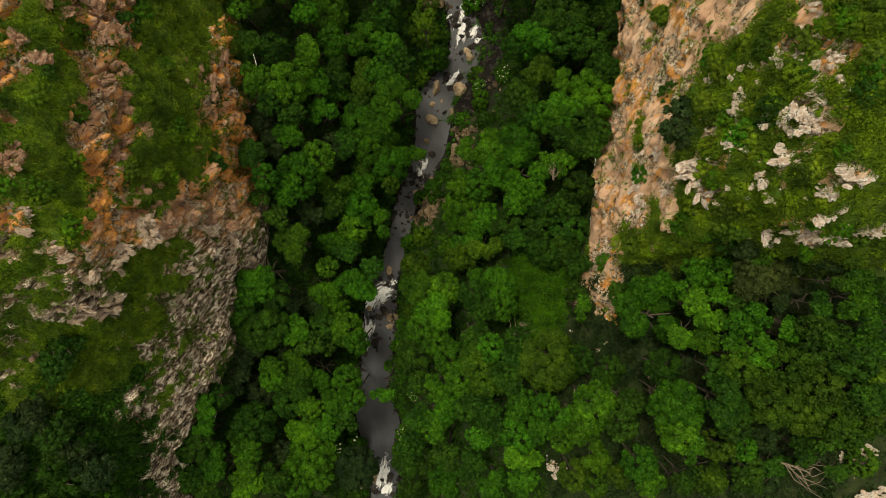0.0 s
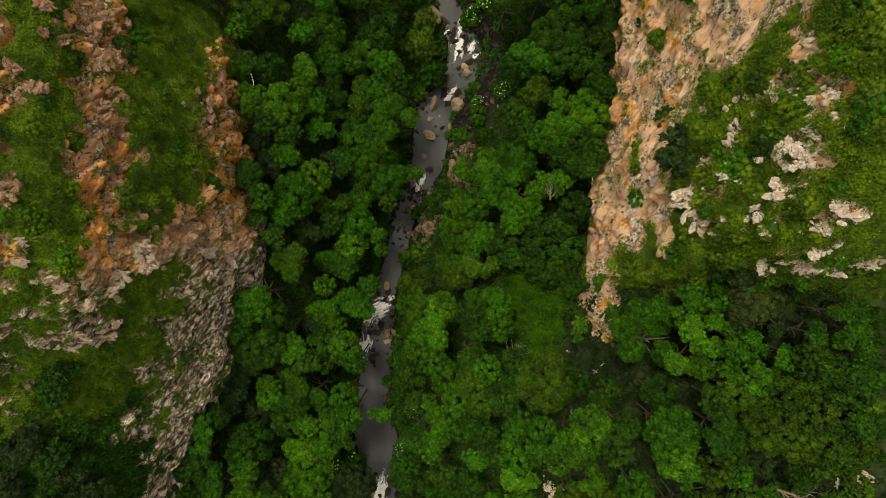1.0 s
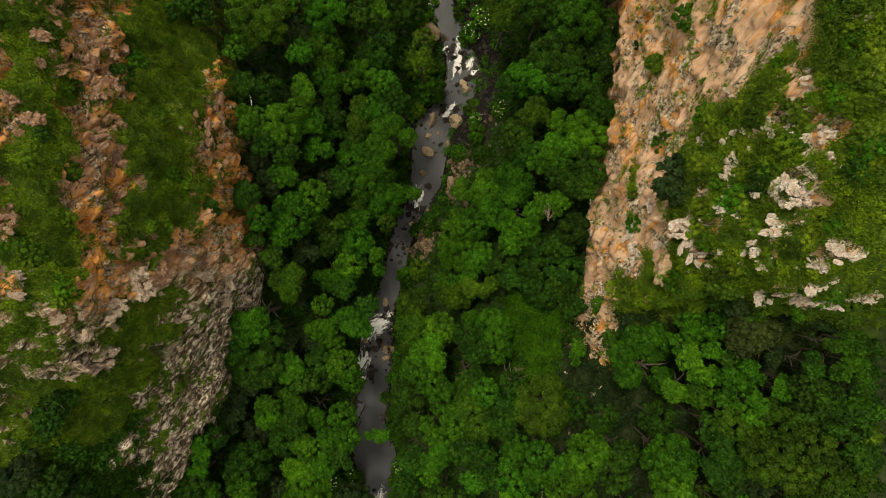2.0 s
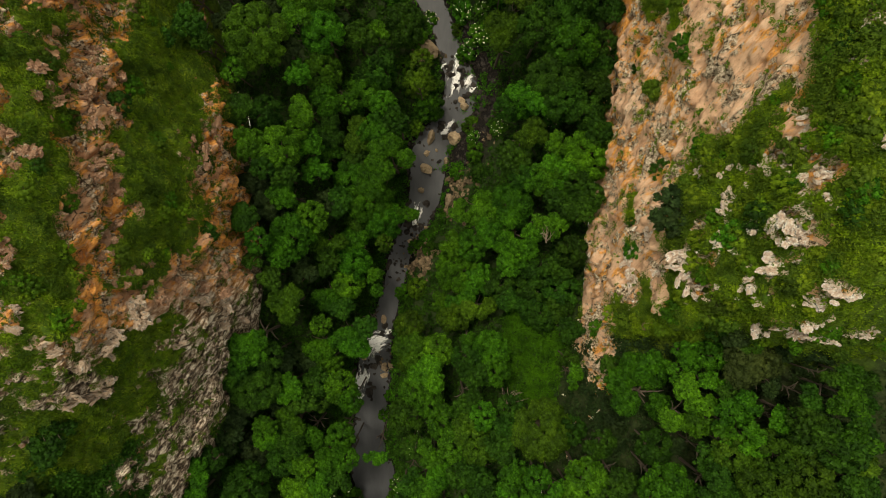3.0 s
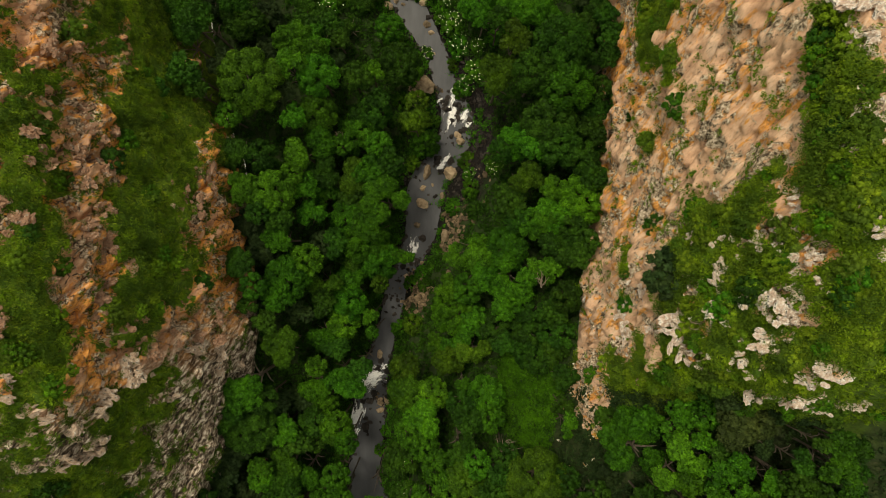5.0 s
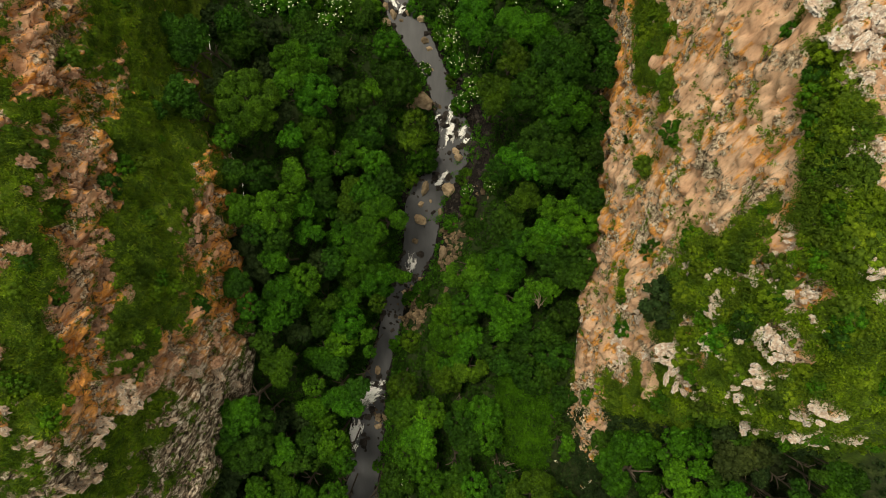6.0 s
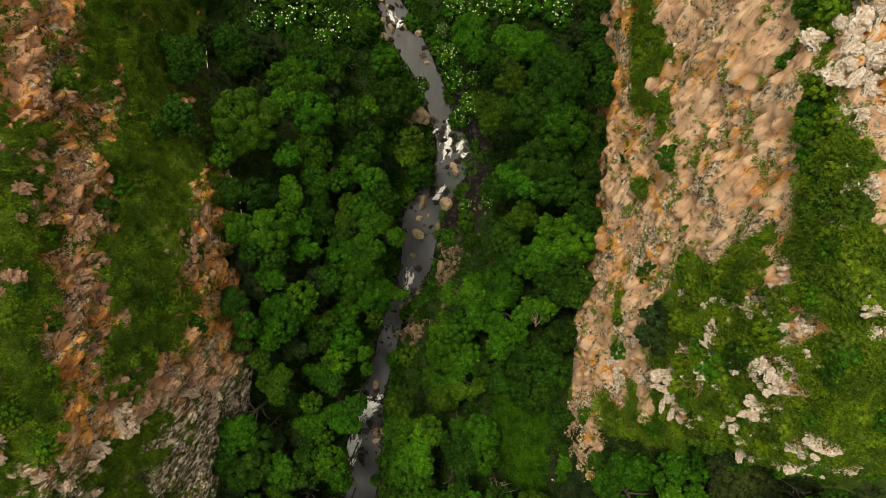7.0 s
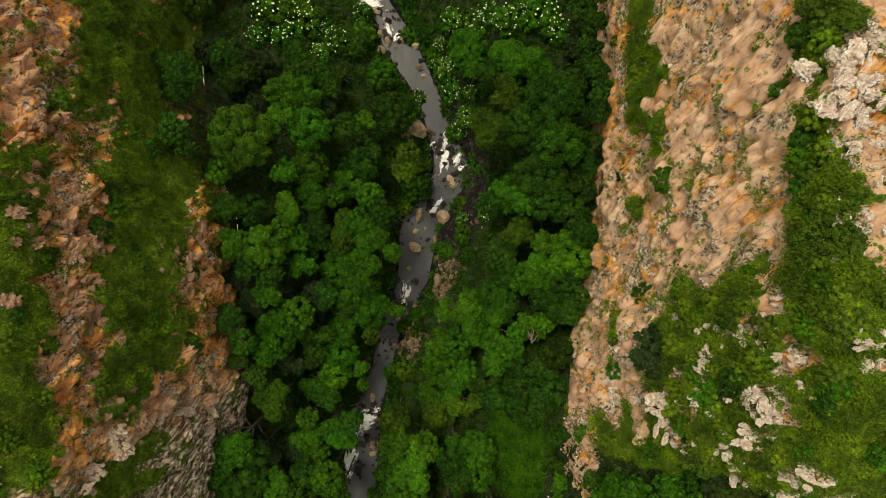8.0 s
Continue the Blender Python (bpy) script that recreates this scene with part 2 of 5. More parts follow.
OUTCROP = {
    "pale": outcrop_material("outcrop_pale", [(0.3, (0.30, 0.21, 0.150)), (0.46, (0.62, 0.48, 0.38)), (0.62, (0.80, 0.71, 0.61))], (0.84, 0.80, 0.73), 0.505, (0.50, 0.28, 0.12), 0.60),
    "grey": outcrop_material("outcrop_grey", [(0.3, (0.19, 0.135, 0.095)), (0.5, (0.46, 0.345, 0.255)), (0.7, (0.64, 0.52, 0.41))], (0.62, 0.57, 0.49), 0.54, (0.38, 0.17, 0.06), 0.66),
    "rust": outcrop_material("outcrop_rust", [(0.3, (0.14, 0.08, 0.05)), (0.5, (0.33, 0.19, 0.12)), (0.7, (0.46, 0.31, 0.21))], (0.58, 0.53, 0.44), 0.56, (0.48, 0.17, 0.035), 0.54),
}
wet_wood, n, l, b = shader("wet_wood", 0.8)
co = n.new("ShaderNodeTexCoord").outputs["Object"]
l.new(ramp(n, l, noise_node(n, l, co, 3.0, 6, 0.7), [(0.3, (0.012, 0.009, 0.007)), (0.75, (0.060, 0.045, 0.034))]), b.inputs["Base Color"])

# ---- noise in numpy ----
def hash3(i, j, k, seed=0):
    h = (i * 73856093) ^ (j * 19349663) ^ (k * 83492791) ^ (seed * 2654435761)
    h = (h ^ (h >> 13)) * 1274126177
    h = (h ^ (h >> 16)) & 0x7FFFFFFF
    return h / 2147483647.0


def value_noise(p, seed=0):
    f0 = np.floor(p).astype(np.int64)
    t = p - f0
    t = t * t * (3 - 2 * t)
    out = np.zeros(len(p))
    for a in (0, 1):
        for b_ in (0, 1):
            for c in (0, 1):
                w = (t[:, 0] if a else 1 - t[:, 0]) * (t[:, 1] if b_ else 1 - t[:, 1]) * (t[:, 2] if c else 1 - t[:, 2])
                out += w * hash3(f0[:, 0] + a, f0[:, 1] + b_, f0[:, 2] + c, seed)
    return out


def fbm(p, octaves=4, gain=0.5, seed=0):
    out, amp, total = np.zeros(len(p)), 1.0, 0.0
    for o in range(octaves):
        out += amp * (value_noise(p * 2.03**o + 17.3 * o, seed + o) - 0.5)
        total += amp
        amp *= gain
    return out / total


def cells(p, seed=0):
    """Voronoi blocks: the nearest cell's random value, tilted like a broken face, and the gap to the next one."""
    f0 = np.floor(p).astype(np.int64)
    d1, d2, val = np.full(len(p), 9.0), np.full(len(p), 9.0), np.zeros(len(p))
    for a in (-1, 0, 1):
        for b_ in (-1, 0, 1):
            for c in (-1, 0, 1):
                i, j, k = f0[:, 0] + a, f0[:, 1] + b_, f0[:, 2] + c
                q = np.stack([i + hash3(i, j, k, seed), j + hash3(i, j, k, seed + 1), k + hash3(i, j, k, seed + 2)], 1)
                d = ((q - p) ** 2).sum(1)
                near = d < d1
                d2 = np.where(near, d1, np.minimum(d2, d))
                lean = sum((p[:, n_] - q[:, n_]) * (hash3(i, j, k, seed + 5 + n_) - 0.5) for n_ in range(3))
                val = np.where(near, hash3(i, j, k, seed + 3) + np.clip(1.3 * lean, -0.4, 0.4), val)
                d1 = np.where(near, d, d1)
    return val, np.sqrt(d2) - np.sqrt(d1)


def smooth_step(x, a, b_):
    t = np.clip((x - a) / (b_ - a), 0, 1)
    return t * t * (3 - 2 * t)


# ---- rock outcrops: place across and along, half widths ----
PALE_OUTCROPS_1 = [
    (47.9, -24.5, 0.94, 0.53), (49.6, -23.5, 0.93, 0.60), (49.9, -28.6, 1.72, 0.79), (17.3, -33.2, 1.03, 1.37), (33.6, 15.6, 0.80, 1.10),
    (32.4, 13.2, 0.74, 1.26), (31.3, 17.6, 0.66, 1.10), (28.2, 8.8, 2.64, 1.64), (28.4, 5.9, 2.33, 1.05), (27.6, 8.4, 1.11, 1.35),
    (29.2, 5.0, 1.15, 0.80), (33.2, 11.6, 1.80, 1.28), (32.0, 11.5, 0.75, 1.17), (30.7, 7.5, 0.77, 1.53), (32.0, 8.6, 1.60, 0.96),
    (33.5, 9.0, 0.72, 0.51), (35.0, 6.4, 1.50, 1.10), (34.9, 5.2, 0.94, 0.63), (35.9, 3.5, 0.98, 1.35), (37.8, 1.7, 2.35, 0.94),
    (40.0, 1.4, 1.78, 0.84), (38.8, 1.3, 1.53, 0.61), (42.2, 1.8, 1.23, 0.49), (40.8, 1.7, 1.69, 0.56),
]
PALE_OUTCROPS_2 = [
    (42.5, 1.7, 1.39, 0.44), (35.1, 2.1, 0.81, 1.28), (26.3, 7.7, 1.24, 3.11), (26.2, 4.5, 0.95, 1.36), (26.8, 11.6, 0.68, 1.49),
    (29.5, 14.4, 0.57, 1.60), (29.2, 18.2, 0.71, 0.71), (32.6, 17.5, 0.73, 0.73), (33.1, 20.8, 1.01, 0.71), (34.1, 16.4, 0.68, 0.88),
    (33.1, 13.4, 1.02, 0.51), (31.5, 5.0, 0.79, 0.68), (30.6, 22.4, 0.70, 0.59), (36.1, 39.3, 1.39, 2.31), (37.2, 39.5, 1.81, 1.81),
    (36.3, 36.8, 1.81, 0.91), (36.9, 34.0, 1.57, 0.90), (37.2, 32.1, 1.34, 0.71), (35.6, 27.9, 1.35, 0.99), (37.2, 27.2, 1.33, 1.33),
    (35.3, 25.2, 0.63, 0.72), (35.9, 20.2, 0.73, 0.54), (36.7, 18.7, 1.13, 0.72), (38.0, 16.9, 0.90, 0.90),
]
PALE_OUTCROPS_3 = [
    (32.5, 18.8, 0.63, 0.73), (29.1, 18.2, 0.60, 0.60), (29.7, 14.5, 0.80, 0.57), (38.6, 43.1, 0.91, 1.36), (33.4, 21.9, 0.60, 0.70),
]
PALE_OUTCROPS = PALE_OUTCROPS_1 + PALE_OUTCROPS_2 + PALE_OUTCROPS_3
GREY_OUTCROPS_1 = [
    (-43.1, -3.4, 1.45, 0.84), (-43.3, -7.8, 2.19, 0.58), (-44.7, -0.8, 1.17, 0.58), (-39.9, -0.6, 1.62, 0.75), (-41.4, 0.1, 1.08, 0.60),
    (-36.7, 2.4, 2.43, 1.75), (-38.0, 0.1, 1.63, 1.04), (-39.1, -1.9, 1.94, 1.03), (-40.2, -3.1, 1.92, 0.77), (-40.6, -6.2, 2.65, 1.06),
    (-42.5, -6.7, 2.56, 0.90), (-41.9, -7.9, 2.65, 0.66), (-39.7, -5.3, 1.00, 1.07), (-43.1, -3.9, 1.51, 0.72), (-45.4, -5.4, 1.32, 0.72),
    (-42.0, -2.4, 0.73, 0.48), (-47.4, -12.4, 1.64, 0.52), (-49.6, -13.9, 0.97, 0.39), (-49.3, -15.8, 0.66, 0.40), (-43.6, 3.8, 1.74, 0.81),
    (-43.6, 2.1, 1.63, 0.70), (-36.6, -6.7, 1.51, 1.06), (-35.2, -3.0, 1.52, 0.76), (-32.3, 0.1, 1.35, 2.53),
]
GREY_OUTCROPS_2 = [
    (-34.4, 3.5, 1.52, 1.06),
]
GREY_OUTCROPS = GREY_OUTCROPS_1 + GREY_OUTCROPS_2
RUST_OUTCROPS_1 = [
    (-44.3, 8.7, 1.27, 1.04), (-44.2, 9.9, 0.69, 1.16), (-44.3, 19.7, 2.14, 1.67), (-44.8, 17.7, 1.47, 0.94), (-39.5, 12.8, 1.40, 1.28),
    (-38.4, 14.9, 1.76, 1.49), (-39.0, 10.9, 1.28, 1.41), (-37.4, 7.3, 1.45, 1.05), (-37.3, 4.8, 1.52, 0.89), (-41.9, 28.5, 1.35, 1.69),
    (-41.1, 25.9, 1.70, 1.50), (-40.7, 21.9, 1.66, 1.19), (-40.0, 19.3, 1.46, 1.19), (-39.6, 16.9, 1.19, 1.06), (-33.7, 4.7, 1.71, 1.56),
    (-32.4, 5.8, 1.48, 1.81), (-33.2, 27.9, 0.84, 2.53), (-33.1, 23.3, 1.00, 1.66), (-34.6, 25.1, 0.97, 1.61), (-43.2, 34.4, 1.69, 0.81),
    (-42.4, 32.1, 1.52, 1.10), (-41.4, 30.2, 1.77, 1.41), (-44.7, 39.2, 1.66, 1.06), (-45.3, 47.2, 0.69, 1.10),
]
RUST_OUTCROPS_2 = [
    (-45.5, 41.0, 1.64, 1.31), (-45.4, 52.6, 0.98, 1.41), (-41.8, 27.3, 1.68, 1.07), (-44.9, 56.2, 0.74, 1.18), (-46.1, 45.0, 0.92, 0.79),
]
RUST_OUTCROPS = RUST_OUTCROPS_1 + RUST_OUTCROPS_2
# patches on the cliffs: place, half widths across and along, more rock (+) or more turf (-)
PATCHES = [
    (-37.8, -3.0, 39.8, 2.2, 4.2, -0.6), (-38.5, -8.0, 37.5, 2.0, 2.5, -0.6), (-35.2, 17.5, 34.0, 1.8, 3.2, -0.5), (-34.6, 12.5, 33.8, 1.6, 2.0, -0.4),
    (-35.5, -4.2, 33.5, 1.6, 1.6, -0.6), (-37.7, -15.0, 28.5, 1.8, 2.4, -0.35), (-42.0, 25.2, 43.8, 1.4, 2.2, -0.5), (-44.3, 39.0, 40.0, 1.6, 2.6, -0.5),
    (-36.0, 8.5, 37.8, 1.3, 4.0, -0.5), (-42.8, -15.5, 38.2, 3.2, 3.0, -0.6), (-42.0, -7.0, 43.5, 3.0, 1.0, 0.5), (-41.5, 32.9, 36.5, 1.5, 2.0, 0.5),
    (26.0, 5.1, 38.2, 1.3, 3.0, -0.6), (26.5, 3.0, 43.5, 1.6, 1.4, -0.4), (25.0, -6.5, 29.0, 2.0, 4.5, 0.6), (30.8, 39.4, 38.2, 1.0, 3.0, -0.3),
    (27.1, 11.0, 43.5, 1.6, 1.8, -0.9), (27.1, 6.0, 44.3, 1.3, 3.0, -0.9), (29.6, 9.4, 52.0, 1.2, 2.2, -0.5), (29.6, 3.6, 51.5, 1.6, 1.6, -0.6),
]

# ---- the gorge: lines that run along it, each a row of places across and heights ----
RIVER_Y = [-400, -62, -49, -35.5, -28.6, -22.8, -13.7, -7.3, 1.3, 10.4, 17.3, 25.4, 31, 38, 43.7, 50.6, 55.8, 62.7, 68.4, 73, 76.5, 90, 400]
RIVER_X = [-60, -16, -11.7, -12.9, -14.5, -13.3, -12.9, -12, -9.2, -7.3, -3.2, -1.8, -1.4, 4.1, 5.2, 2.6, 1, -2.8, -6.2, -7.4, -11, -20, -120]
RIVER_HALF = [4, 3, 2.5, 4.7, 3.2, 3.3, 3.5, 2.6, 2.1, 2.3, 3.0, 3.7, 4.3, 3.7, 3.4, 2.6, 2.4, 3.4, 3.6, 2.4, 3.5, 3, 4]

WEST_Y = [-34, -22, -12, -4, 4, 12, 22, 32, 42, 56]
WEST_X = [
    [-42, -37, -33.5, -31.5, -30.3, -30.5, -31.2, -31.8, -36, -38],
    [-42.5, -37.3, -34.3, -32.3, -31.3, -31.5, -32.5, -32.8, -37.7, -40],
    [-45.5, -40.5, -37.8, -35, -33.6, -33.6, -34.2, -36.5, -39.8, -42],
    [-48, -43.5, -40, -37, -35.8, -36.4, -37, -39.6, -41.8, -43.6],
    [-51, -46, -42.5, -39.5, -37, -39, -40.5, -42.4, -44.4, -46],
    [-56, -50, -46.5, -42, -40.5, -41.5, -43, -43.6, -46, -48],
    [-60, -55, -50, -46, -44.5, -45, -46, -47, -49, -51],
    [-80, -80, -78, -75, -75, -75, -75, -75, -75, -78],
]
WEST_Z = [
    [13, 13, 13, 13, 14, 15, 16, 16, 16, 15],
    [24, 24.5, 24.5, 25, 25.5, 26, 27, 25.5, 24, 22],
    [30, 31, 33, 33, 32, 32, 31, 28.5, 30, 31],
    [33, 36, 37, 38, 39, 38, 37, 33, 34, 34.5],
    [35, 38, 40, 43, 45, 44, 42, 40, 39.5, 40],
    [37, 40, 42.5, 47, 48.3, 48, 47, 45.5, 42.3, 41.5],
    [38, 42, 45, 49, 50.3, 50, 49, 48.5, 46, 46],
    [46, 50, 54, 58, 60, 60, 60, 60, 58, 56],
]
# share of bare rock along the same lines
WEST_ROCK = [
    [0.5, 0.55, 0.6, 0.75, 0.8, 0.6, 0.5, 0.3, 0.2, 0.2],
    [0.55, 0.70, 0.70, 0.9, 1.0, 0.85, 0.8, 0.5, 0.2, 0.2],
    [0.5, 0.62, 0.60, 0.70, 0.66, 0.36, 0.30, 0.1, 0.1, 0.3],
    [0.3, 0.34, 0.30, 0.36, 0.32, 0.0, 0.0, 0.0, 0.3, 0.1],
    [0.0, 0.10, 0.26, 0.62, 0.80, 0.70, 0.74, 0.8, 0.9, 0.8],
    [0.0, 0.14, 0.34, 0.42, 0.0, 0.0, 0.1, 0.05, 0.7, 0.85],
    [0.1, 0.18, 0.4, 0.42, 0.5, 0.6, 0.7, 0.55, 0.7, 0.7],
    [0.1, 0.1, 0.1, 0.2, 0.2, 0.2, 0.2, 0.2, 0.2, 0.2],
]
EAST_Y = [-30, -12, -2.5, 2.5, 6.5, 15, 22, 28, 45, 60]
EAST_X = [
    [16, 19, 22.8, 24.1, 24.58, 25.6, 27.3, 27.9, 28.8, 30],
    [21, 23.5, 24.3, 24.9, 25.25, 26, 27.7, 28.3, 29.2, 30.4],
    [23, 25, 24.9, 25.5, 25.79, 26.4, 28.3, 29, 30.2, 31],
    [25, 26.5, 25.5, 26.2, 26.42, 26.9, 28.8, 29.6, 31.3, 31.5],
    [31, 31, 28, 28.4, 28.27, 28, 30.2, 31.2, 32.6, 33],
    [37, 37, 34, 33, 32.84, 32.5, 33.1, 33.3, 34.2, 35.2],
    [41, 41.5, 39, 34.5, 34.34, 34, 34.2, 34.3, 35.4, 36.4],
    [45, 46, 43, 36, 35.78, 35.3, 35.2, 35.3, 36.9, 37.9],
    [80, 80, 75, 70, 70, 70, 70, 70, 70, 72],
]
EAST_Z = [
    [24, 22, 20.5, 19, 18.36, 17, 15, 16, 16, 15],
    [29, 27, 25.5, 26, 26.32, 27, 27, 28, 25.5, 25],
    [31, 30, 29, 34, 33.84, 33.5, 33.5, 34, 32, 31],
    [31, 31, 32, 41, 42.04, 40, 40, 40, 38, 37],
    [34, 34, 35, 46.5, 50.5, 48, 48, 48, 46, 47],
    [37, 37, 38, 49.5, 54.5, 54.5, 56, 56.3, 55.5, 55.5],
    [39, 39, 40.5, 50.5, 56.5, 57.3, 58.5, 58.7, 58, 58],
    [41, 41, 43, 51.5, 58.5, 60, 60.5, 61, 60, 60.5],
    [52, 52, 54, 60, 67, 68, 69, 69, 69, 68],
]
EAST_ROCK = [
    [0.1, 0.3, 0.5, 0.8, 0.83, 0.9, 0.9, 0.9, 0.8, 0.8],
    [0.1, 0.4, 0.8, 1, 1, 1, 1, 1, 0.9, 0.9],
    [0, 0.2, 0.35, 0.35, 0.4, 0.5, 0.9, 0.75, 0.15, 0.25],
    [0, 0.1, 0.3, 0.62, 0.65, 0.72, 0.72, 0.95, 0.55, 0.7],
    [0, 0, 0.05, 0.16, 0.16, 0.16, 0.26, 0.92, 1, 1],
    [0, 0, 0.05, 0.26, 0.27, 0.3, 0.4, 0.9, 0.95, 0.95],
    [0, 0, 0.05, 0.26, 0.25, 0.24, 0.12, 0, 0, 0],
    [0.1, 0.1, 0.1, 0.2, 0.19, 0.18, 0.36, 0.7, 0.85, 0.95],
    [0.2, 0.2, 0.2, 0.1, 0.1, 0.1, 0.25, 0.5, 0.6, 0.6],
]
NW, NE = len(WEST_X), len(EAST_X)


def river(y):
    return along(y, RIVER_Y, RIVER_X, 2.4), along(y, RIVER_Y, RIVER_HALF, 2.4)


def along(y, stations, values, soft=1.2):
    """A line's value at y, its corners rounded; it drifts with the river beyond the last stations."""
    return sum(np.interp(y + d, stations, values) for d in (-soft, -soft / 2, 0, soft / 2, soft)) / 5


def drift(y, stations):
    inside = np.clip(y, stations[0], stations[-1])
    return np.where((y > stations[-1] + 15) | (y < stations[0] - 15), (river(y)[0] - river(inside)[0]) * 0.8, 0.0) if np.ndim(y) else 0.0


def section(y):
    """The cut across the gorge at y (an array): places and heights from far west to far east."""
    y = np.asarray(y, float)
    xc, hw = river(y)
    xs, zs = [], []
    for k in range(NW - 1, -1, -1):
        xs.append(along(y, WEST_Y, WEST_X[k]) + drift(y, WEST_Y))
        zs.append(along(y, WEST_Y, WEST_Z[k]))
    wx, wz = xs[-1], zs[-1]
    ex, ez = along(y, EAST_Y, EAST_X[0]) + drift(y, EAST_Y), along(y, EAST_Y, EAST_Z[0])
    for share, lift in ((0.5, 0.52), (0.12, 0.16)):
        xs.append(xc - hw + (wx - xc + hw) * share)
        zs.append(wz * lift)
    for off, z in ((-1.15, 0.7), (-0.9, -0.25), (0, -0.5), (0.9, -0.25), (1.15, 0.7)):
        xs.append(xc + hw * off)
        zs.append(np.full_like(y, z))
    for share, lift in ((0.12, 0.22), (0.5, 0.74)):
        xs.append(xc + hw + (ex - xc - hw) * share)
        zs.append(ez * lift)
    for k in range(NE):
        xs.append(along(y, EAST_Y, EAST_X[k]) + drift(y, EAST_Y))
        zs.append(along(y, EAST_Y, EAST_Z[k]))
    return np.stack(xs, -1), np.stack(zs, -1)


def ground_z(x, y):
    sx, sz = section(np.array([float(y)]))
    return float(np.interp(x, np.maximum.accumulate(sx[0]), sz[0]))


def sheet(name, points, attributes, material, flat=False):
    """A mesh from a grid of places (rows, columns, 3)."""
    r, c = points.shape[:2]
    idx = np.arange(r * c).reshape(r, c)
    quads = np.stack([idx[:-1, :-1], idx[:-1, 1:], idx[1:, 1:], idx[1:, :-1]], -1).reshape(-1, 4)
    me = bpy.data.meshes.new(name)
    me.vertices.add(r * c)
    me.vertices.foreach_set("co", points.reshape(-1).astype(np.float32))
    me.loops.add(quads.size)
    me.loops.foreach_set("vertex_index", quads.reshape(-1).astype(np.int32))
    me.polygons.add(len(quads))
    me.polygons.foreach_set("loop_start", np.arange(0, quads.size, 4, dtype=np.int32))
    me.update(calc_edges=True)
    if not flat:
        me.shade_smooth()
    for key, value in attributes.items():
        me.attributes.new(key, "FLOAT", "POINT").data.foreach_set("value", value.reshape(-1).astype(np.float32))
    me.materials.append(material)
    return new(name, me)


ROWS_Y = np.concatenate([np.array([-900, -500, -300, -200, -140, -100, -75]), np.arange(-58, 88, 0.2), np.array([100, 130, 180, 260, 400, 600, 900])])
SECT_X, SECT_Z = section(ROWS_Y)


def strip(first, last, counts, outward=None):
    """The lines first..last filled in: a grid of places, and each one's place between the lines."""
    cols_x, cols_z, u = [], [], []
    for n_, k in enumerate(range(first, last)):
        t = np.arange(counts[n_]) / counts[n_]
        if outward and k == (first if outward < 0 else last - 1):  # finer towards the gorge
            t = 1 - (1 - t) ** 1.8 if outward < 0 else t**1.8
        cols_x.append(SECT_X[:, k, None] * (1 - t) + SECT_X[:, k + 1, None] * t)
        cols_z.append(SECT_Z[:, k, None] * (1 - t) + SECT_Z[:, k + 1, None] * t)
        u.append(k + t)
    cols_x.append(SECT_X[:, last, None])
    cols_z.append(SECT_Z[:, last, None])
    u.append(np.array([last]))
    x, z, u = np.concatenate(cols_x, 1), np.concatenate(cols_z, 1), np.concatenate(u)
    if outward:
        far_x, far_z = np.array([20.0, 60, 150, 400, 900]), np.array([4.0, 9, 16, 24, 30])
        if outward < 0:
            x = np.concatenate([x[:, :1] - far_x[::-1], x], 1)
            z = np.concatenate([z[:, :1] + far_z[::-1], z], 1)
            u = np.concatenate([np.full(5, u[0]), u])
        else:
            x = np.concatenate([x, x[:, -1:] + far_x], 1)
            z = np.concatenate([z, z[:, -1:] + far_z], 1)
            u = np.concatenate([u, np.full(5, u[-1])])
    for _ in range(3):  # round the corners between the lines
        x[:, 1:-1] = x[:, 1:-1] * 0.5 + (x[:, :-2] + x[:, 2:]) * 0.25
        z[:, 1:-1] = z[:, 1:-1] * 0.5 + (z[:, :-2] + z[:, 2:]) * 0.25
    return np.stack([x, np.repeat(ROWS_Y[:, None], x.shape[1], 1), z], -1), u


def normals_of(g, side):
    """Normals that look up and out over the gorge; side: +1 where the gorge lies towards +x."""
    n_ = np.cross(np.gradient(g, axis=1), np.gradient(g, axis=0))
    n_ /= np.linalg.norm(n_, axis=2, keepdims=True) + 1e-9
    return n_ * np.sign(n_[..., 2:3] + side * 0.5 * n_[..., :1] + 1e-9)


def cover(u, stations, table, base, way):
    """Share of bare rock over the grid: table rows are the lines base, base + way, ..."""
    lines = np.array([along(ROWS_Y, stations, row) for row in table])
    k = np.clip((u - base) * way, 0, len(table) - 1.001)
    k0 = k.astype(int)
    return (lines[k0] * (1 - (k - k0))[:, None] + lines[k0 + 1] * (k - k0)[:, None]).T


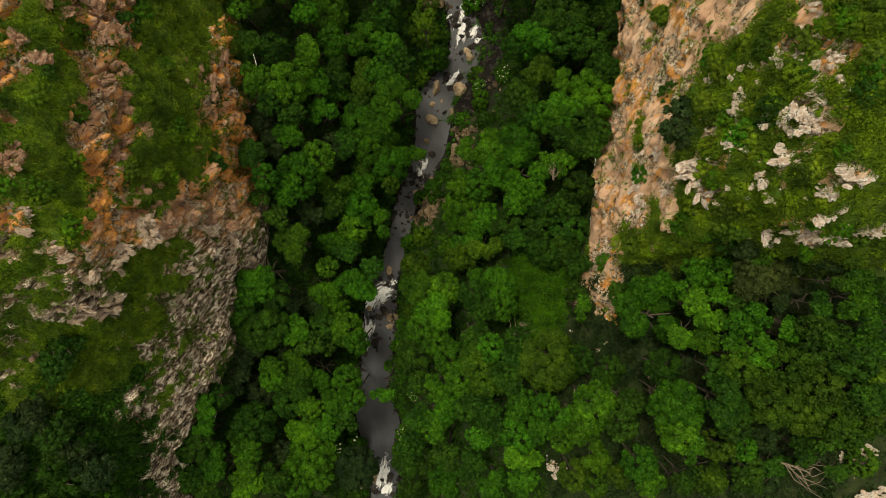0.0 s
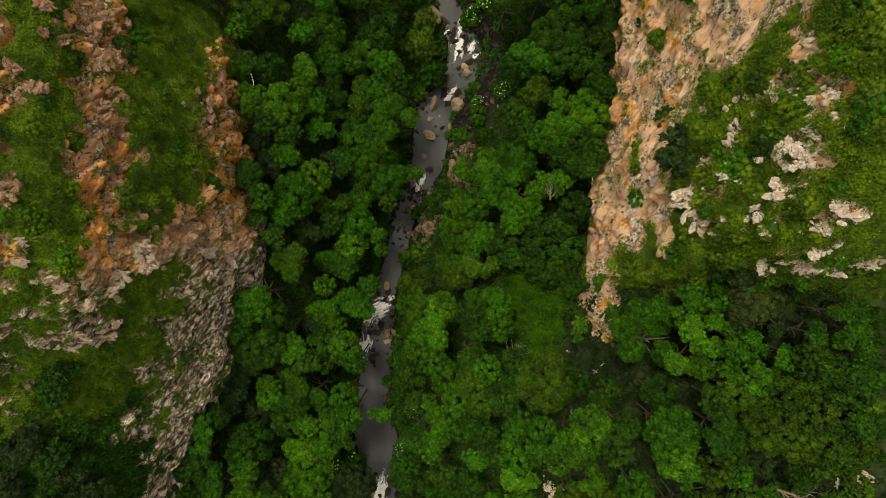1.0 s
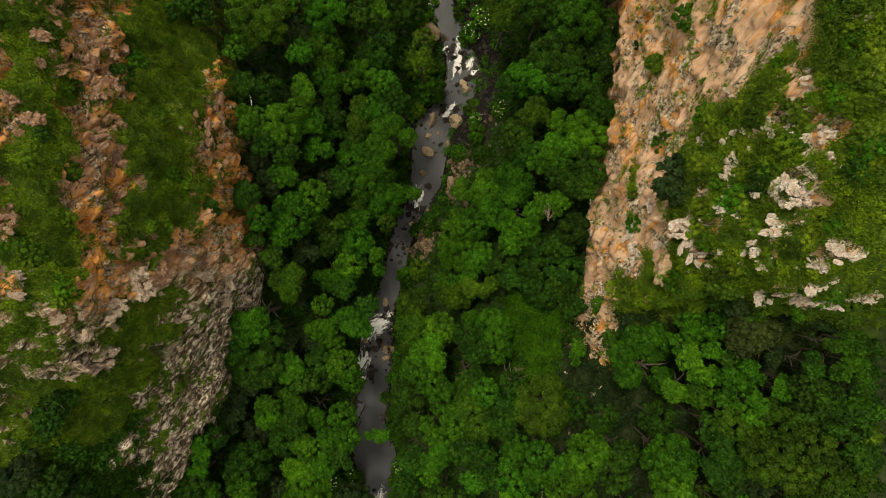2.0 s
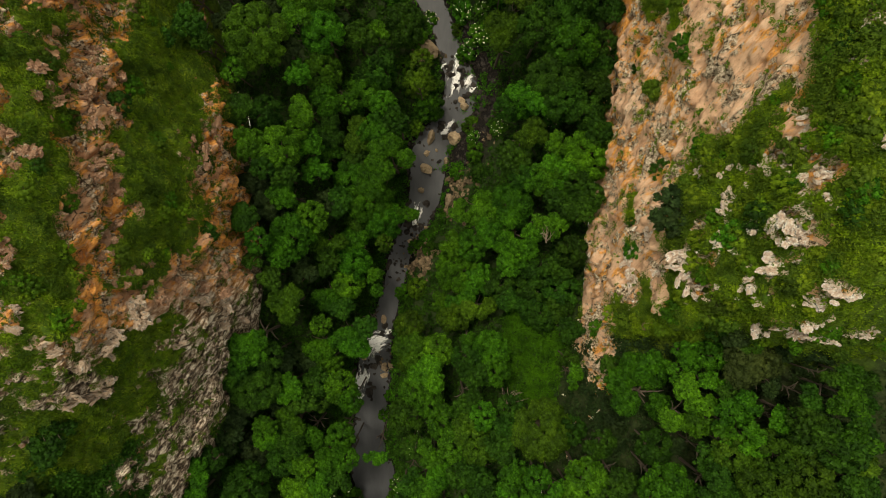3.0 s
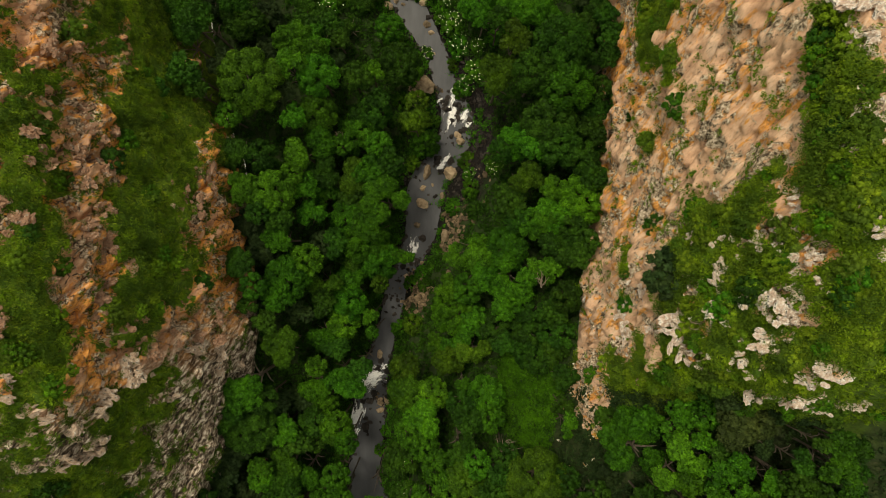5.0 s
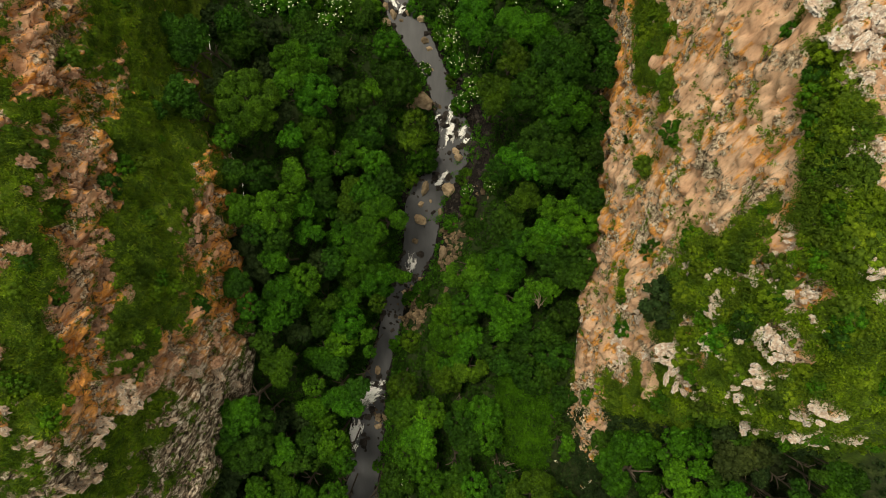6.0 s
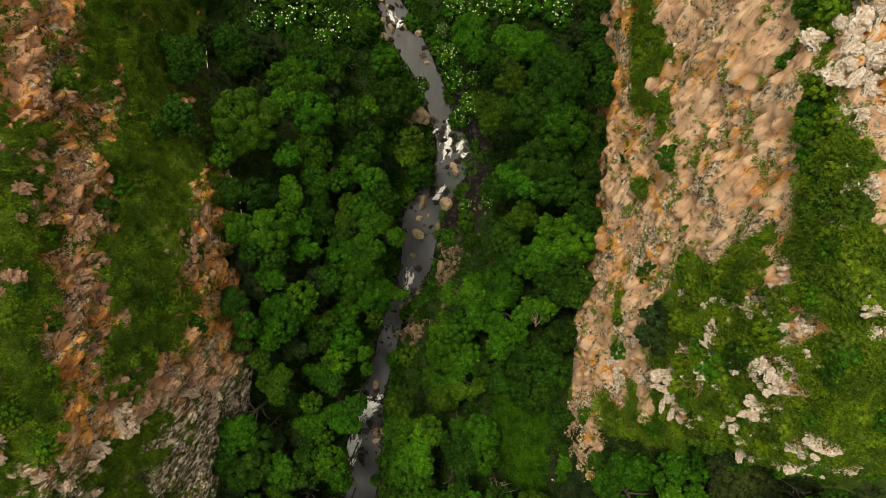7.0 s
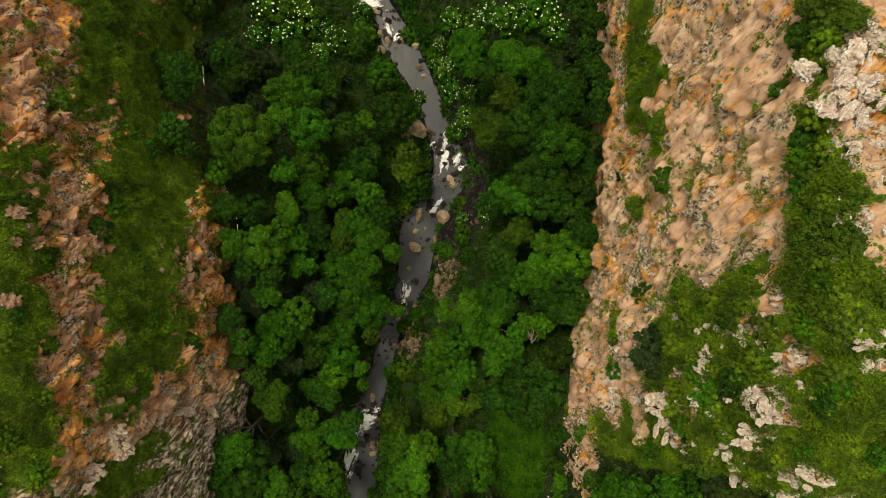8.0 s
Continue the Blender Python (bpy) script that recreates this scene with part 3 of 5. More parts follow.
def make_cliff(name, first, last, counts, outward, stations, table, base, way, material, tilt, outcrops, rough_=0.5):
    g, u = strip(first, last, counts, outward)
    nm = normals_of(g, -outward)
    p = g.reshape(-1, 3)
    share = cover(u, stations, table, base, way)
    for x, y, z, r, ry, more in PATCHES:  # single patches of rock or turf
        share += more * np.exp(-1.4 * (((g[..., 0] - x) ** 2 + (g[..., 2] - z) ** 2) / r**2 + ((g[..., 1] - y) / ry) ** 2) ** 1.5)
    bed = np.zeros(share.shape)
    for x, y, a, b_ in outcrops:  # the bedrock shows round each outcrop
        bed = np.maximum(bed, np.exp(-((g[..., 0] - x) / (a * 0.95)) ** 2 - ((g[..., 1] - y) / (b_ * 0.95)) ** 2))
    share += 0.42 * bed
    q = p @ np.array(Vector(tilt).rotation_difference(Vector((0, 0, 1))).to_matrix()).T  # the beds' way along z
    speckle = fbm(p / 3.2, 5, 0.62, 5) * 1.5 + fbm(p / 0.9, 3, 0.6, 15) * 0.5
    steep = 1 - nm[..., 2].reshape(-1)
    rock = smooth_step(share.reshape(-1) + speckle + (steep - 0.55) * 0.25, 0.40, 0.58)
    warp = q + 0.45 * np.stack([fbm(p / 1.4, 3, 0.55, s) for s in (31, 33, 35)], 1)
    big, gap = cells(warp * np.array([0.36, 0.36, 0.13]), 3)
    mid, gap2 = cells(warp * np.array([0.95, 0.95, 0.48]), 9)
    small, gap3 = cells(warp * np.array([2.3, 2.3, 1.3]), 13)
    pitted = smooth_step(fbm(p / 4.5, 3, 0.6, 45), -0.02, 0.1)
    if outward < 0:  # rounded blocks parted by deep joints; thin beds lower down
        push = (big - 0.5) * 1.5 + 1.4 * (1 - np.exp(-gap * 5)) + (mid - 0.5) * rough_ + 0.6 * (1 - np.exp(-gap2 * 5)) + (small - 0.5) * (0.12 + 0.16 * pitted) - 1.4
        beds = fbm(q * np.array([1.7, 1.7, 0.22]), 4, 0.62, 47)
        push = push + beds * 2.1 * smooth_step(6 - p[:, 1], -6, 8)
    else:
        seam = np.exp(-np.abs(fbm(q * np.array([0.42, 0.42, 0.13]), 4, 0.58, 49)) * 26)  # wandering clefts along the beds
        push = (big - 0.5) * 1.3 + fbm(q * np.array([0.9, 0.9, 0.3]), 5, 0.64, 48) * 1.2 - 0.9 * seam + (mid - 0.5) * rough_ * 1.1 + (small - 0.5) * (0.08 + 0.22 * pitted)
    push = push + fbm(p / 0.55, 3, 0.62, 40) * (0.10 + 0.25 * pitted)
    turf_push = fbm(p / 2.4, 4, 0.55, 50) * 1.9 + fbm(p / 0.8, 2, 0.6, 60) * 0.85 - 0.1
    form = fbm(p / 8.0, 3, 0.5, 70) * 2.6
    fade = np.ones(g.shape[:2])
    edge = first if outward > 0 else last
    fade *= np.clip(np.abs(u - edge) * 3, 0, 1)[None, :]
    d = (form + rock * push + (1 - rock) * turf_push).reshape(g.shape[:2]) * fade
    for axis in (0, 1):  # weather the sharpest breaks
        d = d * 0.5 + (np.roll(d, 1, axis) + np.roll(d, -1, axis)) * 0.25
    g = g + nm * d[..., None]
    w = smooth_step(fbm(p / 7, 3, 0.5, 80) * 14 + 4 - p[:, 1] - (p[:, 2] - 33) * 0.35, -4, 5)
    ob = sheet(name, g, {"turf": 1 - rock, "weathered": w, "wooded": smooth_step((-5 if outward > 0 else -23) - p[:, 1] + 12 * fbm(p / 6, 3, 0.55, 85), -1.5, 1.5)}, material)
    return ob, g, (rock.reshape(g.shape[:2]))


# columns: the west lines from far to foot, two on the floor, five of the river, two on the floor, the east lines
EF = NW + 9
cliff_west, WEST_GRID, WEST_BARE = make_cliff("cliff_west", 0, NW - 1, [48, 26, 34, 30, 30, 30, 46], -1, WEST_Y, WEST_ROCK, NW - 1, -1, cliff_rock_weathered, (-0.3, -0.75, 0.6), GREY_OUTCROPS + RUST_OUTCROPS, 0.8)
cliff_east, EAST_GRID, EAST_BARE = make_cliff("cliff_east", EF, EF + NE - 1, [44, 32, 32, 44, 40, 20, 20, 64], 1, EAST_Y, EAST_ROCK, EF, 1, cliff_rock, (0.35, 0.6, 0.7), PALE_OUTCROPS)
tagged(cliff_west, "weathered grey and orange rock wall with grassy ledges", "cliff", kind="structure")
tagged(cliff_east, "tan and orange rock wall with shrubs and grass on top", "cliff", kind="structure")
g, u = strip(NW - 1, EF, [22, 22, 12, 6, 8, 8, 6, 12, 22, 22])
g, u = g[::2], u
p = g.reshape(-1, 3)
offs = np.abs(p[:, 0] - river(p[:, 1])[0]) / river(p[:, 1])[1]
side_ = np.where((p[:, 0] > river(p[:, 1])[0]) & (p[:, 1] > 26) & (p[:, 1] < 56), 1.1, 0.0)  # a bank of wet debris, coloured darker for the shade of tall trees
wet_shade = smooth_step(offs - side_ + fbm(p / 2.5, 4, 0.6, 7) * 1.2, 2.1, 1.2)
bump_ = (fbm(p / 2.0, 4, 0.6, 90) * 1.1 * smooth_step(offs, 0.8, 1.6) + fbm(p / 1.3, 4, 0.6, 95) * 0.8 * smooth_step(offs, 0.3, 0.9)).reshape(g.shape[:2])
bump_ *= np.clip(np.minimum(np.abs(u - NW + 1), np.abs(u - EF)) * 3, 0, 1)[None, :]
g[..., 2] += bump_
FLOOR_GRID = g
tagged(sheet("ground", g, {"wet": wet_shade}, floor_soil), "dark mossy forest floor with wet stones along the river", "ground", kind="structure")

wy = np.concatenate([np.array([-900, -400, -200, -100]), np.arange(-60, 90, 0.8), np.array([120, 200, 400, 900])])
wx, wh = river(wy)
ws = np.linspace(-1.5, 1.5, 13)
g = np.stack([wx[:, None] + ws * wh[:, None], np.repeat(wy[:, None], 13, 1), np.zeros((len(wy), 13))], -1)
tagged(sheet("water", g, {}, water), "murky grey shallow river water", "river", kind="structure")

# ---- making parts ----
def mesh_of(name, verts, faces, material, smooth=False):
    me = bpy.data.meshes.new(name)
    me.from_pydata(verts, [], faces)
    if smooth:
        me.shade_smooth()
    me.materials.append(material)
    return me


def part(name, data, parent, m=None, label=""):
    ob = new(name, data)
    ob.parent = parent
    if m is not None:
        ob.matrix_basis = m
    return tagged(ob, label) if label else ob


def icosphere(sub=2):
    bm = bmesh.new()
    bmesh.ops.create_icosphere(bm, subdivisions=sub, radius=1)
    v = np.array([q.co[:] for q in bm.verts])
    f = np.array([[q.index for q in t.verts] for t in bm.faces])
    bm.free()
    return v, f


ICO1, ICO2, ICO3, ICO4 = icosphere(1), icosphere(2), icosphere(3), icosphere(4)


def leaf_quads(centres, outward, size, rng, jitter=0.7):
    """Small leaf sprays at the given places, facing about outward."""
    n_ = len(centres)
    d = outward + rng.normal(0, jitter, (n_, 3))
    d /= np.linalg.norm(d, axis=1, keepdims=True) + 1e-9
    a = np.cross(d, rng.normal(0, 1, (n_, 3)))
    a /= np.linalg.norm(a, axis=1, keepdims=True) + 1e-9
    b_ = np.cross(d, a)
    s = (size * rng.uniform(0.6, 1.35, n_))[:, None]
    v = np.stack([centres - a * s, centres + a * s * 0.7 + b_ * s * 0.75, centres + a * s * 0.7 - b_ * s * 0.75], 1).reshape(-1, 3)
    return v, np.arange(n_ * 3).reshape(-1, 3)


def crown_mesh(name, radius, material, seed, kind="lobed", leaf=0.17, puffs=34, dense=1.0):
    """A crown of leafy puffs over a dome; its top is at z = 0, it hangs down from there."""
    rng = np.random.default_rng(seed)
    verts, faces, base = [], [], 0
    places = []
    if kind == "lobed":
        for _ in range(rng.integers(5, 8)):
            a, r0 = rng.uniform(0, 2 * np.pi), radius * rng.uniform(0.15, 0.72)
            places.append((r0 * np.cos(a), r0 * np.sin(a), -0.55 * r0 * rng.uniform(0.4, 1.1), radius * rng.uniform(0.34, 0.5)))
    else:
        places.append((0, 0, 0, radius * 0.96))
    blobs = []
    for x, y, z, r in places:
        k = max(7, int(puffs / len(places)))
        for i in range(k):  # puffs over each dome
            t = (i + 0.5) / k
            up = 1 - 1.35 * t
            a = i * 2.399963 + rng.uniform(-0.3, 0.3)
            h = np.sqrt(max(0.0, 1 - up * up))
            pr = (0.36 if kind == "lobed" else 0.20) * r * rng.uniform(0.75, 1.3)
            blobs.append((x + h * np.cos(a) * (r - pr * 0.6), y + h * np.sin(a) * (r - pr * 0.6), z + (up * 0.75 - 0.75) * (r - pr * 0.6) * (1.0 if kind != "flat" else 0.35), pr))
    for x, y, z, pr in blobs:
        c = np.array([x, y, z])
        v, f = ICO1
        verts.append(v * pr * 0.86 * np.array([1, 1, 0.8]) + c)
        faces.append(f + base)
        base += len(v)
        n_ = int(dense * 1.9 * 12.57 * pr * pr * 0.62 / (leaf * leaf * 1.1))
        d = rng.normal(0, 1, (n_, 3))
        d[:, 2] = np.abs(d[:, 2]) * 1.0 - 0.35
        d /= np.linalg.norm(d, axis=1, keepdims=True)
        v, f = leaf_quads(c + d * pr * rng.uniform(0.84, 1.12, n_)[:, None] * np.array([1, 1, 0.85]), d + np.array([0, 0, 0.35]), leaf, rng)
        verts.append(v)
        faces.append(f + base)
        base += len(v)
    verts = np.concatenate(verts)
    verts[:, 2] -= verts[:, 2].max()
    return mesh_of(name, verts.tolist(), np.concatenate(faces).tolist(), material)


def tube(path, radii, sides=6):
    """A tapered tube along a path: verts and faces."""
    path = np.array(path, float)
    verts, faces = [], []
    for i, (c, r) in enumerate(zip(path, radii)):
        t = path[min(i + 1, len(path) - 1)] - path[max(i - 1, 0)]
        t /= np.linalg.norm(t) + 1e-9
        a = np.cross(t, (0.3, 0.9, 0.1))
        a /= np.linalg.norm(a) + 1e-9
        b_ = np.cross(t, a)
        verts += [(c + r * (math.cos(w) * a + math.sin(w) * b_)).tolist() for w in (2 * math.pi * k / sides for k in range(sides))]
    for i in range(len(path) - 1):
        faces += [(i * sides + k, i * sides + (k + 1) % sides, (i + 1) * sides + (k + 1) % sides, (i + 1) * sides + k) for k in range(sides)]
    verts.append(path[-1].tolist())
    faces += [((len(path) - 1) * sides + k, (len(path) - 1) * sides + (k + 1) % sides, len(verts) - 1) for k in range(sides)]
    return verts, faces


def joined(pieces):
    verts, faces = [], []
    for v, f in pieces:
        o = len(verts)
        verts += list(v)
        faces += [tuple(i + o for i in q) for q in f]
    return verts, faces


def trunk_mesh(name, seed):
    """A trunk of height 1 with limbs that spread to about 1 across."""
    rng = random.Random(seed)
    lean = (rng.uniform(-0.12, 0.12), rng.uniform(-0.12, 0.12))
    stem = [(lean[0] * t * t, lean[1] * t * t, t * 0.9 - 0.06) for t in (0, 0.08, 0.3, 0.55, 0.8, 1)]
    pieces = [tube(stem, (0.075, 0.05, 0.042, 0.034, 0.024, 0.008), 8)]
    for k in range(6):
        t = rng.uniform(0.4, 0.75)
        a = k * 1.05 + rng.uniform(-0.3, 0.3)
        o = np.array([lean[0] * t * t, lean[1] * t * t, t * 0.9 - 0.06])
        w = np.array([math.cos(a), math.sin(a), 0])
        pieces.append(tube([o, o + w * 0.14 + (0, 0, 0.07), o + w * 0.28 + (0, 0, 0.13), o + w * 0.40 + (0, 0, 0.15)], (0.024, 0.018, 0.012, 0.004), 5))
    return mesh_of(name, *joined(pieces), bark, True)


TRUNKS = [trunk_mesh("trunk", s) for s in range(4)]
CROWNS = {}


def crown_for(kind, radius, pick):
    """One of a few crowns of this kind, made for about this radius, and its own radius."""
    size = min((1.7, 2.5, 3.4, 4.6, 5.8), key=lambda s: abs(math.log(s / radius)))
    form = {"flat": "lobed", "olive": "round", "sparse": "lobed"}.get(kind, "lobed" if pick % 3 else "round")
    pick %= 3 if size < 4 else 2
    key = (kind, size, form, pick)
    if key not in CROWNS:
        leaf = {"sparse": 0.14, "flat": 0.15, "olive": 0.15}.get(kind, 0.165)
        puffs = int({"round": 26, "flat": 44, "lobed": 44}[form] * (0.7 + 0.25 * size))
        CROWNS[key] = crown_mesh("crown", size, LEAF[kind], int(size * 100) + pick * 7 + len(kind) * 31, form, leaf, puffs, 0.4 if kind == "sparse" else 0.72)
    return CROWNS[key], size


TREE_LABEL = {
    "green": "leafy green broadleaf tree on the gorge slope", "deep": "dark green broadleaf tree in the gorge forest", "bright": "bright green broadleaf tree with clumped foliage",
    "yellow": "yellow-green broadleaf tree in the gorge forest", "olive": "olive green tree with a rounded crown", "shade": "low tree coloured dark blue-green for the shade of others",
    "sparse": "thin grey-green tree with open foliage", "flat": "fresh green tree with a broad feathery crown",
}
tree_rng = random.Random(5)


def tree(kind, x, y, r, top):
    foot = ground_z(x, y)
    height = max(top - foot, r * 1.2)
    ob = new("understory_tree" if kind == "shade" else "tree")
    ob.matrix_basis = pose(x, y, foot - 0.2)
    tagged(ob, TREE_LABEL[kind], "tree", "gorge trees")
    part("trunk", TRUNKS[tree_rng.randrange(4)], ob, Matrix.LocRotScale(None, Euler((0, 0, tree_rng.uniform(0, 6.28))), (r * 1.6, r * 1.6, height)))
    data, made = crown_for(kind, r, tree_rng.randrange(6))
    s = r / made * 1.04
    m = Matrix.LocRotScale((0, 0, height), Euler((tree_rng.uniform(-0.1, 0.1), tree_rng.uniform(-0.1, 0.1), tree_rng.uniform(0, 6.28))), (s, s, s * tree_rng.uniform(0.9, 1.15)))
    part("crown", data, ob, m)
    return ob


# ---- the trees: place across and along, crown radius, height of the crown's top over the river ----
BRIGHT_EAST_1 = [
    (11.5, -29.6, 2.6, 31.4), (20.2, -27.1, 2.2, 37.5), (27.7, -21.9, 2.3, 44.1), (19.8, -20.7, 2.9, 37.5), (36.3, -11.7, 2.2, 46.2), (29.8, -10.0, 2.5, 42.1),
    (-0.8, -9.8, 3.5, 23.4), (31.1, -7.0, 2.7, 43.8), (-0.2, -6.6, 2.7, 22.3), (4.2, 6.5, 4.1, 20.4), (2.8, 10.9, 2.3, 21.5), (20.2, 23.1, 3.8, 23.0),
    (24.3, 25.4, 4.1, 24.0),
]
DEEP_EAST_1 = [
    (-5.5, -42.6, 2.1, 14.5), (-6.3, -38.8, 2.8, 13.6), (-2.4, -38.0, 3.1, 12.8), (4.8, -31.9, 2.5, 28.6), (-5.7, -31.4, 2.5, 21.8), (1.3, -31.3, 2.6, 26.5),
    (28.9, -28.5, 1.6, 41.2), (29.8, -28.0, 1.7, 41.5), (36.2, -27.7, 1.7, 42.7), (7.8, -26.8, 2.7, 29.5), (36.5, -26.3, 1.9, 42.8), (39.7, -25.9, 1.9, 43.1),
    (45.1, -25.6, 1.5, 44.4), (-3.7, -25.5, 2.0, 26.3), (3.8, -23.9, 2.1, 28.6), (7.0, -23.8, 2.7, 29.6), (41.9, -23.3, 1.8, 44.4), (22.6, -22.2, 2.0, 39.9),
    (44.0, -21.7, 1.9, 45.0), (-3.6, -20.6, 1.8, 25.6), (33.2, -20.2, 1.9, 45.3), (48.8, -20.2, 1.6, 45.3), (23.3, -19.4, 2.1, 39.5), (10.2, -18.4, 2.8, 30.6),
]
DEEP_EAST_2 = [
    (-5.0, -17.6, 2.9, 22.9), (32.3, -17.6, 3.0, 45.5), (21.6, -17.1, 1.8, 34.5), (47.5, -16.5, 1.9, 47.0), (23.0, -16.4, 1.8, 34.6), (10.9, -15.9, 2.3, 30.4),
    (19.3, -15.8, 2.0, 32.4), (46.1, -15.6, 2.1, 47.7), (27.6, -15.0, 2.2, 40.8), (32.0, -14.2, 1.8, 44.1), (10.9, -12.9, 1.9, 30.1), (4.2, -12.7, 2.5, 29.1),
    (44.0, -11.6, 2.6, 49.4), (40.6, -10.4, 1.8, 48.5), (45.1, -10.1, 1.8, 49.6), (5.5, -9.5, 2.8, 27.1), (41.7, -9.4, 1.6, 49.4), (40.8, -8.9, 2.1, 48.6),
    (39.7, -8.4, 1.1, 47.3), (45.0, -6.9, 1.9, 49.5), (5.2, -6.7, 2.6, 25.9), (19.6, -6.4, 1.6, 27.8), (34.2, -6.3, 1.4, 44.5), (24.6, -6.0, 2.0, 34.2),
]
DEEP_EAST_3 = [
    (40.7, -5.9, 1.7, 48.3), (45.5, -4.3, 1.7, 49.2), (42.0, -3.5, 1.2, 49.0), (44.7, -3.4, 1.7, 49.2), (19.8, -2.4, 2.2, 27.1), (36.1, -0.9, 1.3, 45.4),
    (17.3, -0.8, 2.3, 23.1), (15.0, 0.8, 2.6, 21.4), (19.1, 1.0, 2.7, 23.0), (11.8, 1.3, 2.1, 21.6), (20.1, 3.4, 2.9, 23.3), (15.8, 3.5, 2.8, 21.6),
    (10.5, 3.7, 2.6, 21.3), (16.5, 6.1, 2.7, 22.5), (18.9, 7.1, 2.9, 23.8), (21.1, 9.5, 2.4, 25.8), (22.8, 15.4, 2.8, 25.3), (20.7, 16.7, 3.7, 23.8),
    (24.1, 18.1, 2.0, 25.3), (22.4, 20.6, 2.3, 23.9), (13.8, 21.6, 2.1, 22.9), (12.9, 24.0, 2.9, 22.9), (25.6, 28.7, 2.5, 24.6), (23.8, 32.0, 2.9, 24.8),
]
DEEP_EAST_4 = [
    (12.1, 33.5, 2.2, 19.9), (20.5, 33.9, 3.5, 25.0), (25.3, 35.9, 2.4, 25.7), (18.6, 36.4, 4.3, 25.1), (16.6, 45.0, 3.4, 26.1), (20.3, 48.8, 4.6, 26.7),
    (23.1, 51.9, 2.9, 24.8), (11.3, 55.2, 1.9, 20.3), (27.0, 55.2, 2.3, 22.7),
]
FLAT_EAST_1 = [
    (16.7, 57.0, 5.2, 20.5),
]
GREEN_EAST_1 = [
    (1.5, -40.0, 3.4, 17.3), (7.8, -35.2, 2.7, 28.9), (11.6, -33.6, 2.4, 30.6), (25.9, -28.8, 2.1, 40.4), (5.4, -27.4, 2.1, 29.3), (-1.6, -27.1, 2.8, 26.5),
    (10.8, -27.0, 2.8, 31.1), (24.4, -26.4, 2.2, 41.2), (16.2, -26.0, 1.6, 34.7), (13.6, -24.9, 2.2, 33.6), (-0.3, -24.3, 3.0, 26.8), (18.8, -23.8, 2.4, 36.6),
    (29.1, -23.4, 1.7, 43.5), (35.6, -23.3, 1.4, 43.4), (16.8, -23.1, 2.1, 35.3), (11.4, -22.6, 2.6, 31.8), (-9.5, -22.6, 1.8, 23.2), (14.2, -21.8, 1.8, 33.6),
    (-0.3, -21.0, 2.6, 26.4), (3.0, -19.8, 2.7, 27.9), (28.1, -19.3, 3.2, 44.2), (21.2, -18.7, 2.0, 37.2), (27.2, -18.1, 1.9, 43.1), (1.4, -16.9, 2.8, 26.1),
]
GREEN_EAST_2 = [
    (-1.2, -14.7, 2.3, 22.9), (6.9, -14.4, 2.1, 30.1), (-2.8, -12.3, 2.7, 23.1), (34.2, -11.4, 1.9, 44.7), (31.4, -11.2, 2.0, 42.8), (45.1, -9.9, 1.8, 49.6),
    (34.6, -9.1, 2.5, 44.8), (38.4, -9.1, 1.7, 46.6), (8.9, -8.7, 2.2, 27.0), (26.6, -8.4, 4.3, 38.6), (19.8, -8.4, 1.8, 29.8), (44.4, -7.6, 1.6, 49.6),
    (35.6, -7.6, 1.6, 45.4), (8.2, -5.9, 3.0, 26.0), (32.7, -5.8, 1.7, 43.7), (27.7, -5.5, 2.5, 39.0), (43.0, -5.1, 2.3, 49.8), (29.9, -4.9, 1.6, 42.0),
    (5.0, -4.0, 1.3, 24.6), (32.8, -2.8, 1.7, 43.6), (30.9, -2.6, 2.2, 42.3), (38.7, 0.1, 1.3, 45.3), (4.0, 1.9, 2.8, 19.5), (7.1, 4.7, 2.8, 20.5),
]
GREEN_EAST_3 = [
    (12.3, 7.9, 2.7, 22.6), (5.9, 10.6, 2.5, 22.1), (13.0, 12.4, 4.2, 22.5), (7.7, 13.3, 3.2, 22.2), (19.2, 13.6, 2.3, 23.2), (16.2, 13.7, 1.9, 22.3),
    (4.1, 16.0, 2.1, 22.2), (12.1, 16.6, 3.6, 22.5), (7.0, 17.5, 3.8, 22.4), (15.6, 21.3, 2.3, 23.0), (18.2, 22.0, 3.1, 23.0), (19.5, 26.6, 2.1, 23.0),
    (16.3, 34.2, 2.9, 23.5), (14.2, 35.0, 3.0, 20.5), (21.5, 41.8, 3.9, 27.1), (9.0, 57.6, 2.5, 15.9), (8.1, 62.0, 3.5, 13.9),
]
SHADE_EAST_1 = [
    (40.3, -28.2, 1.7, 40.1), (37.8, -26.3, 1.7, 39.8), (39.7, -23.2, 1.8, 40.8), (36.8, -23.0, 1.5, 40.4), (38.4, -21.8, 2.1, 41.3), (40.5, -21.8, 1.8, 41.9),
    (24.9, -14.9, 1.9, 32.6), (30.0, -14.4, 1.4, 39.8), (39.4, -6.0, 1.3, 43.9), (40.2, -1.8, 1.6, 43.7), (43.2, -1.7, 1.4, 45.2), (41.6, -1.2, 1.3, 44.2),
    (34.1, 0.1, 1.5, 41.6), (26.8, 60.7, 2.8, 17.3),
]
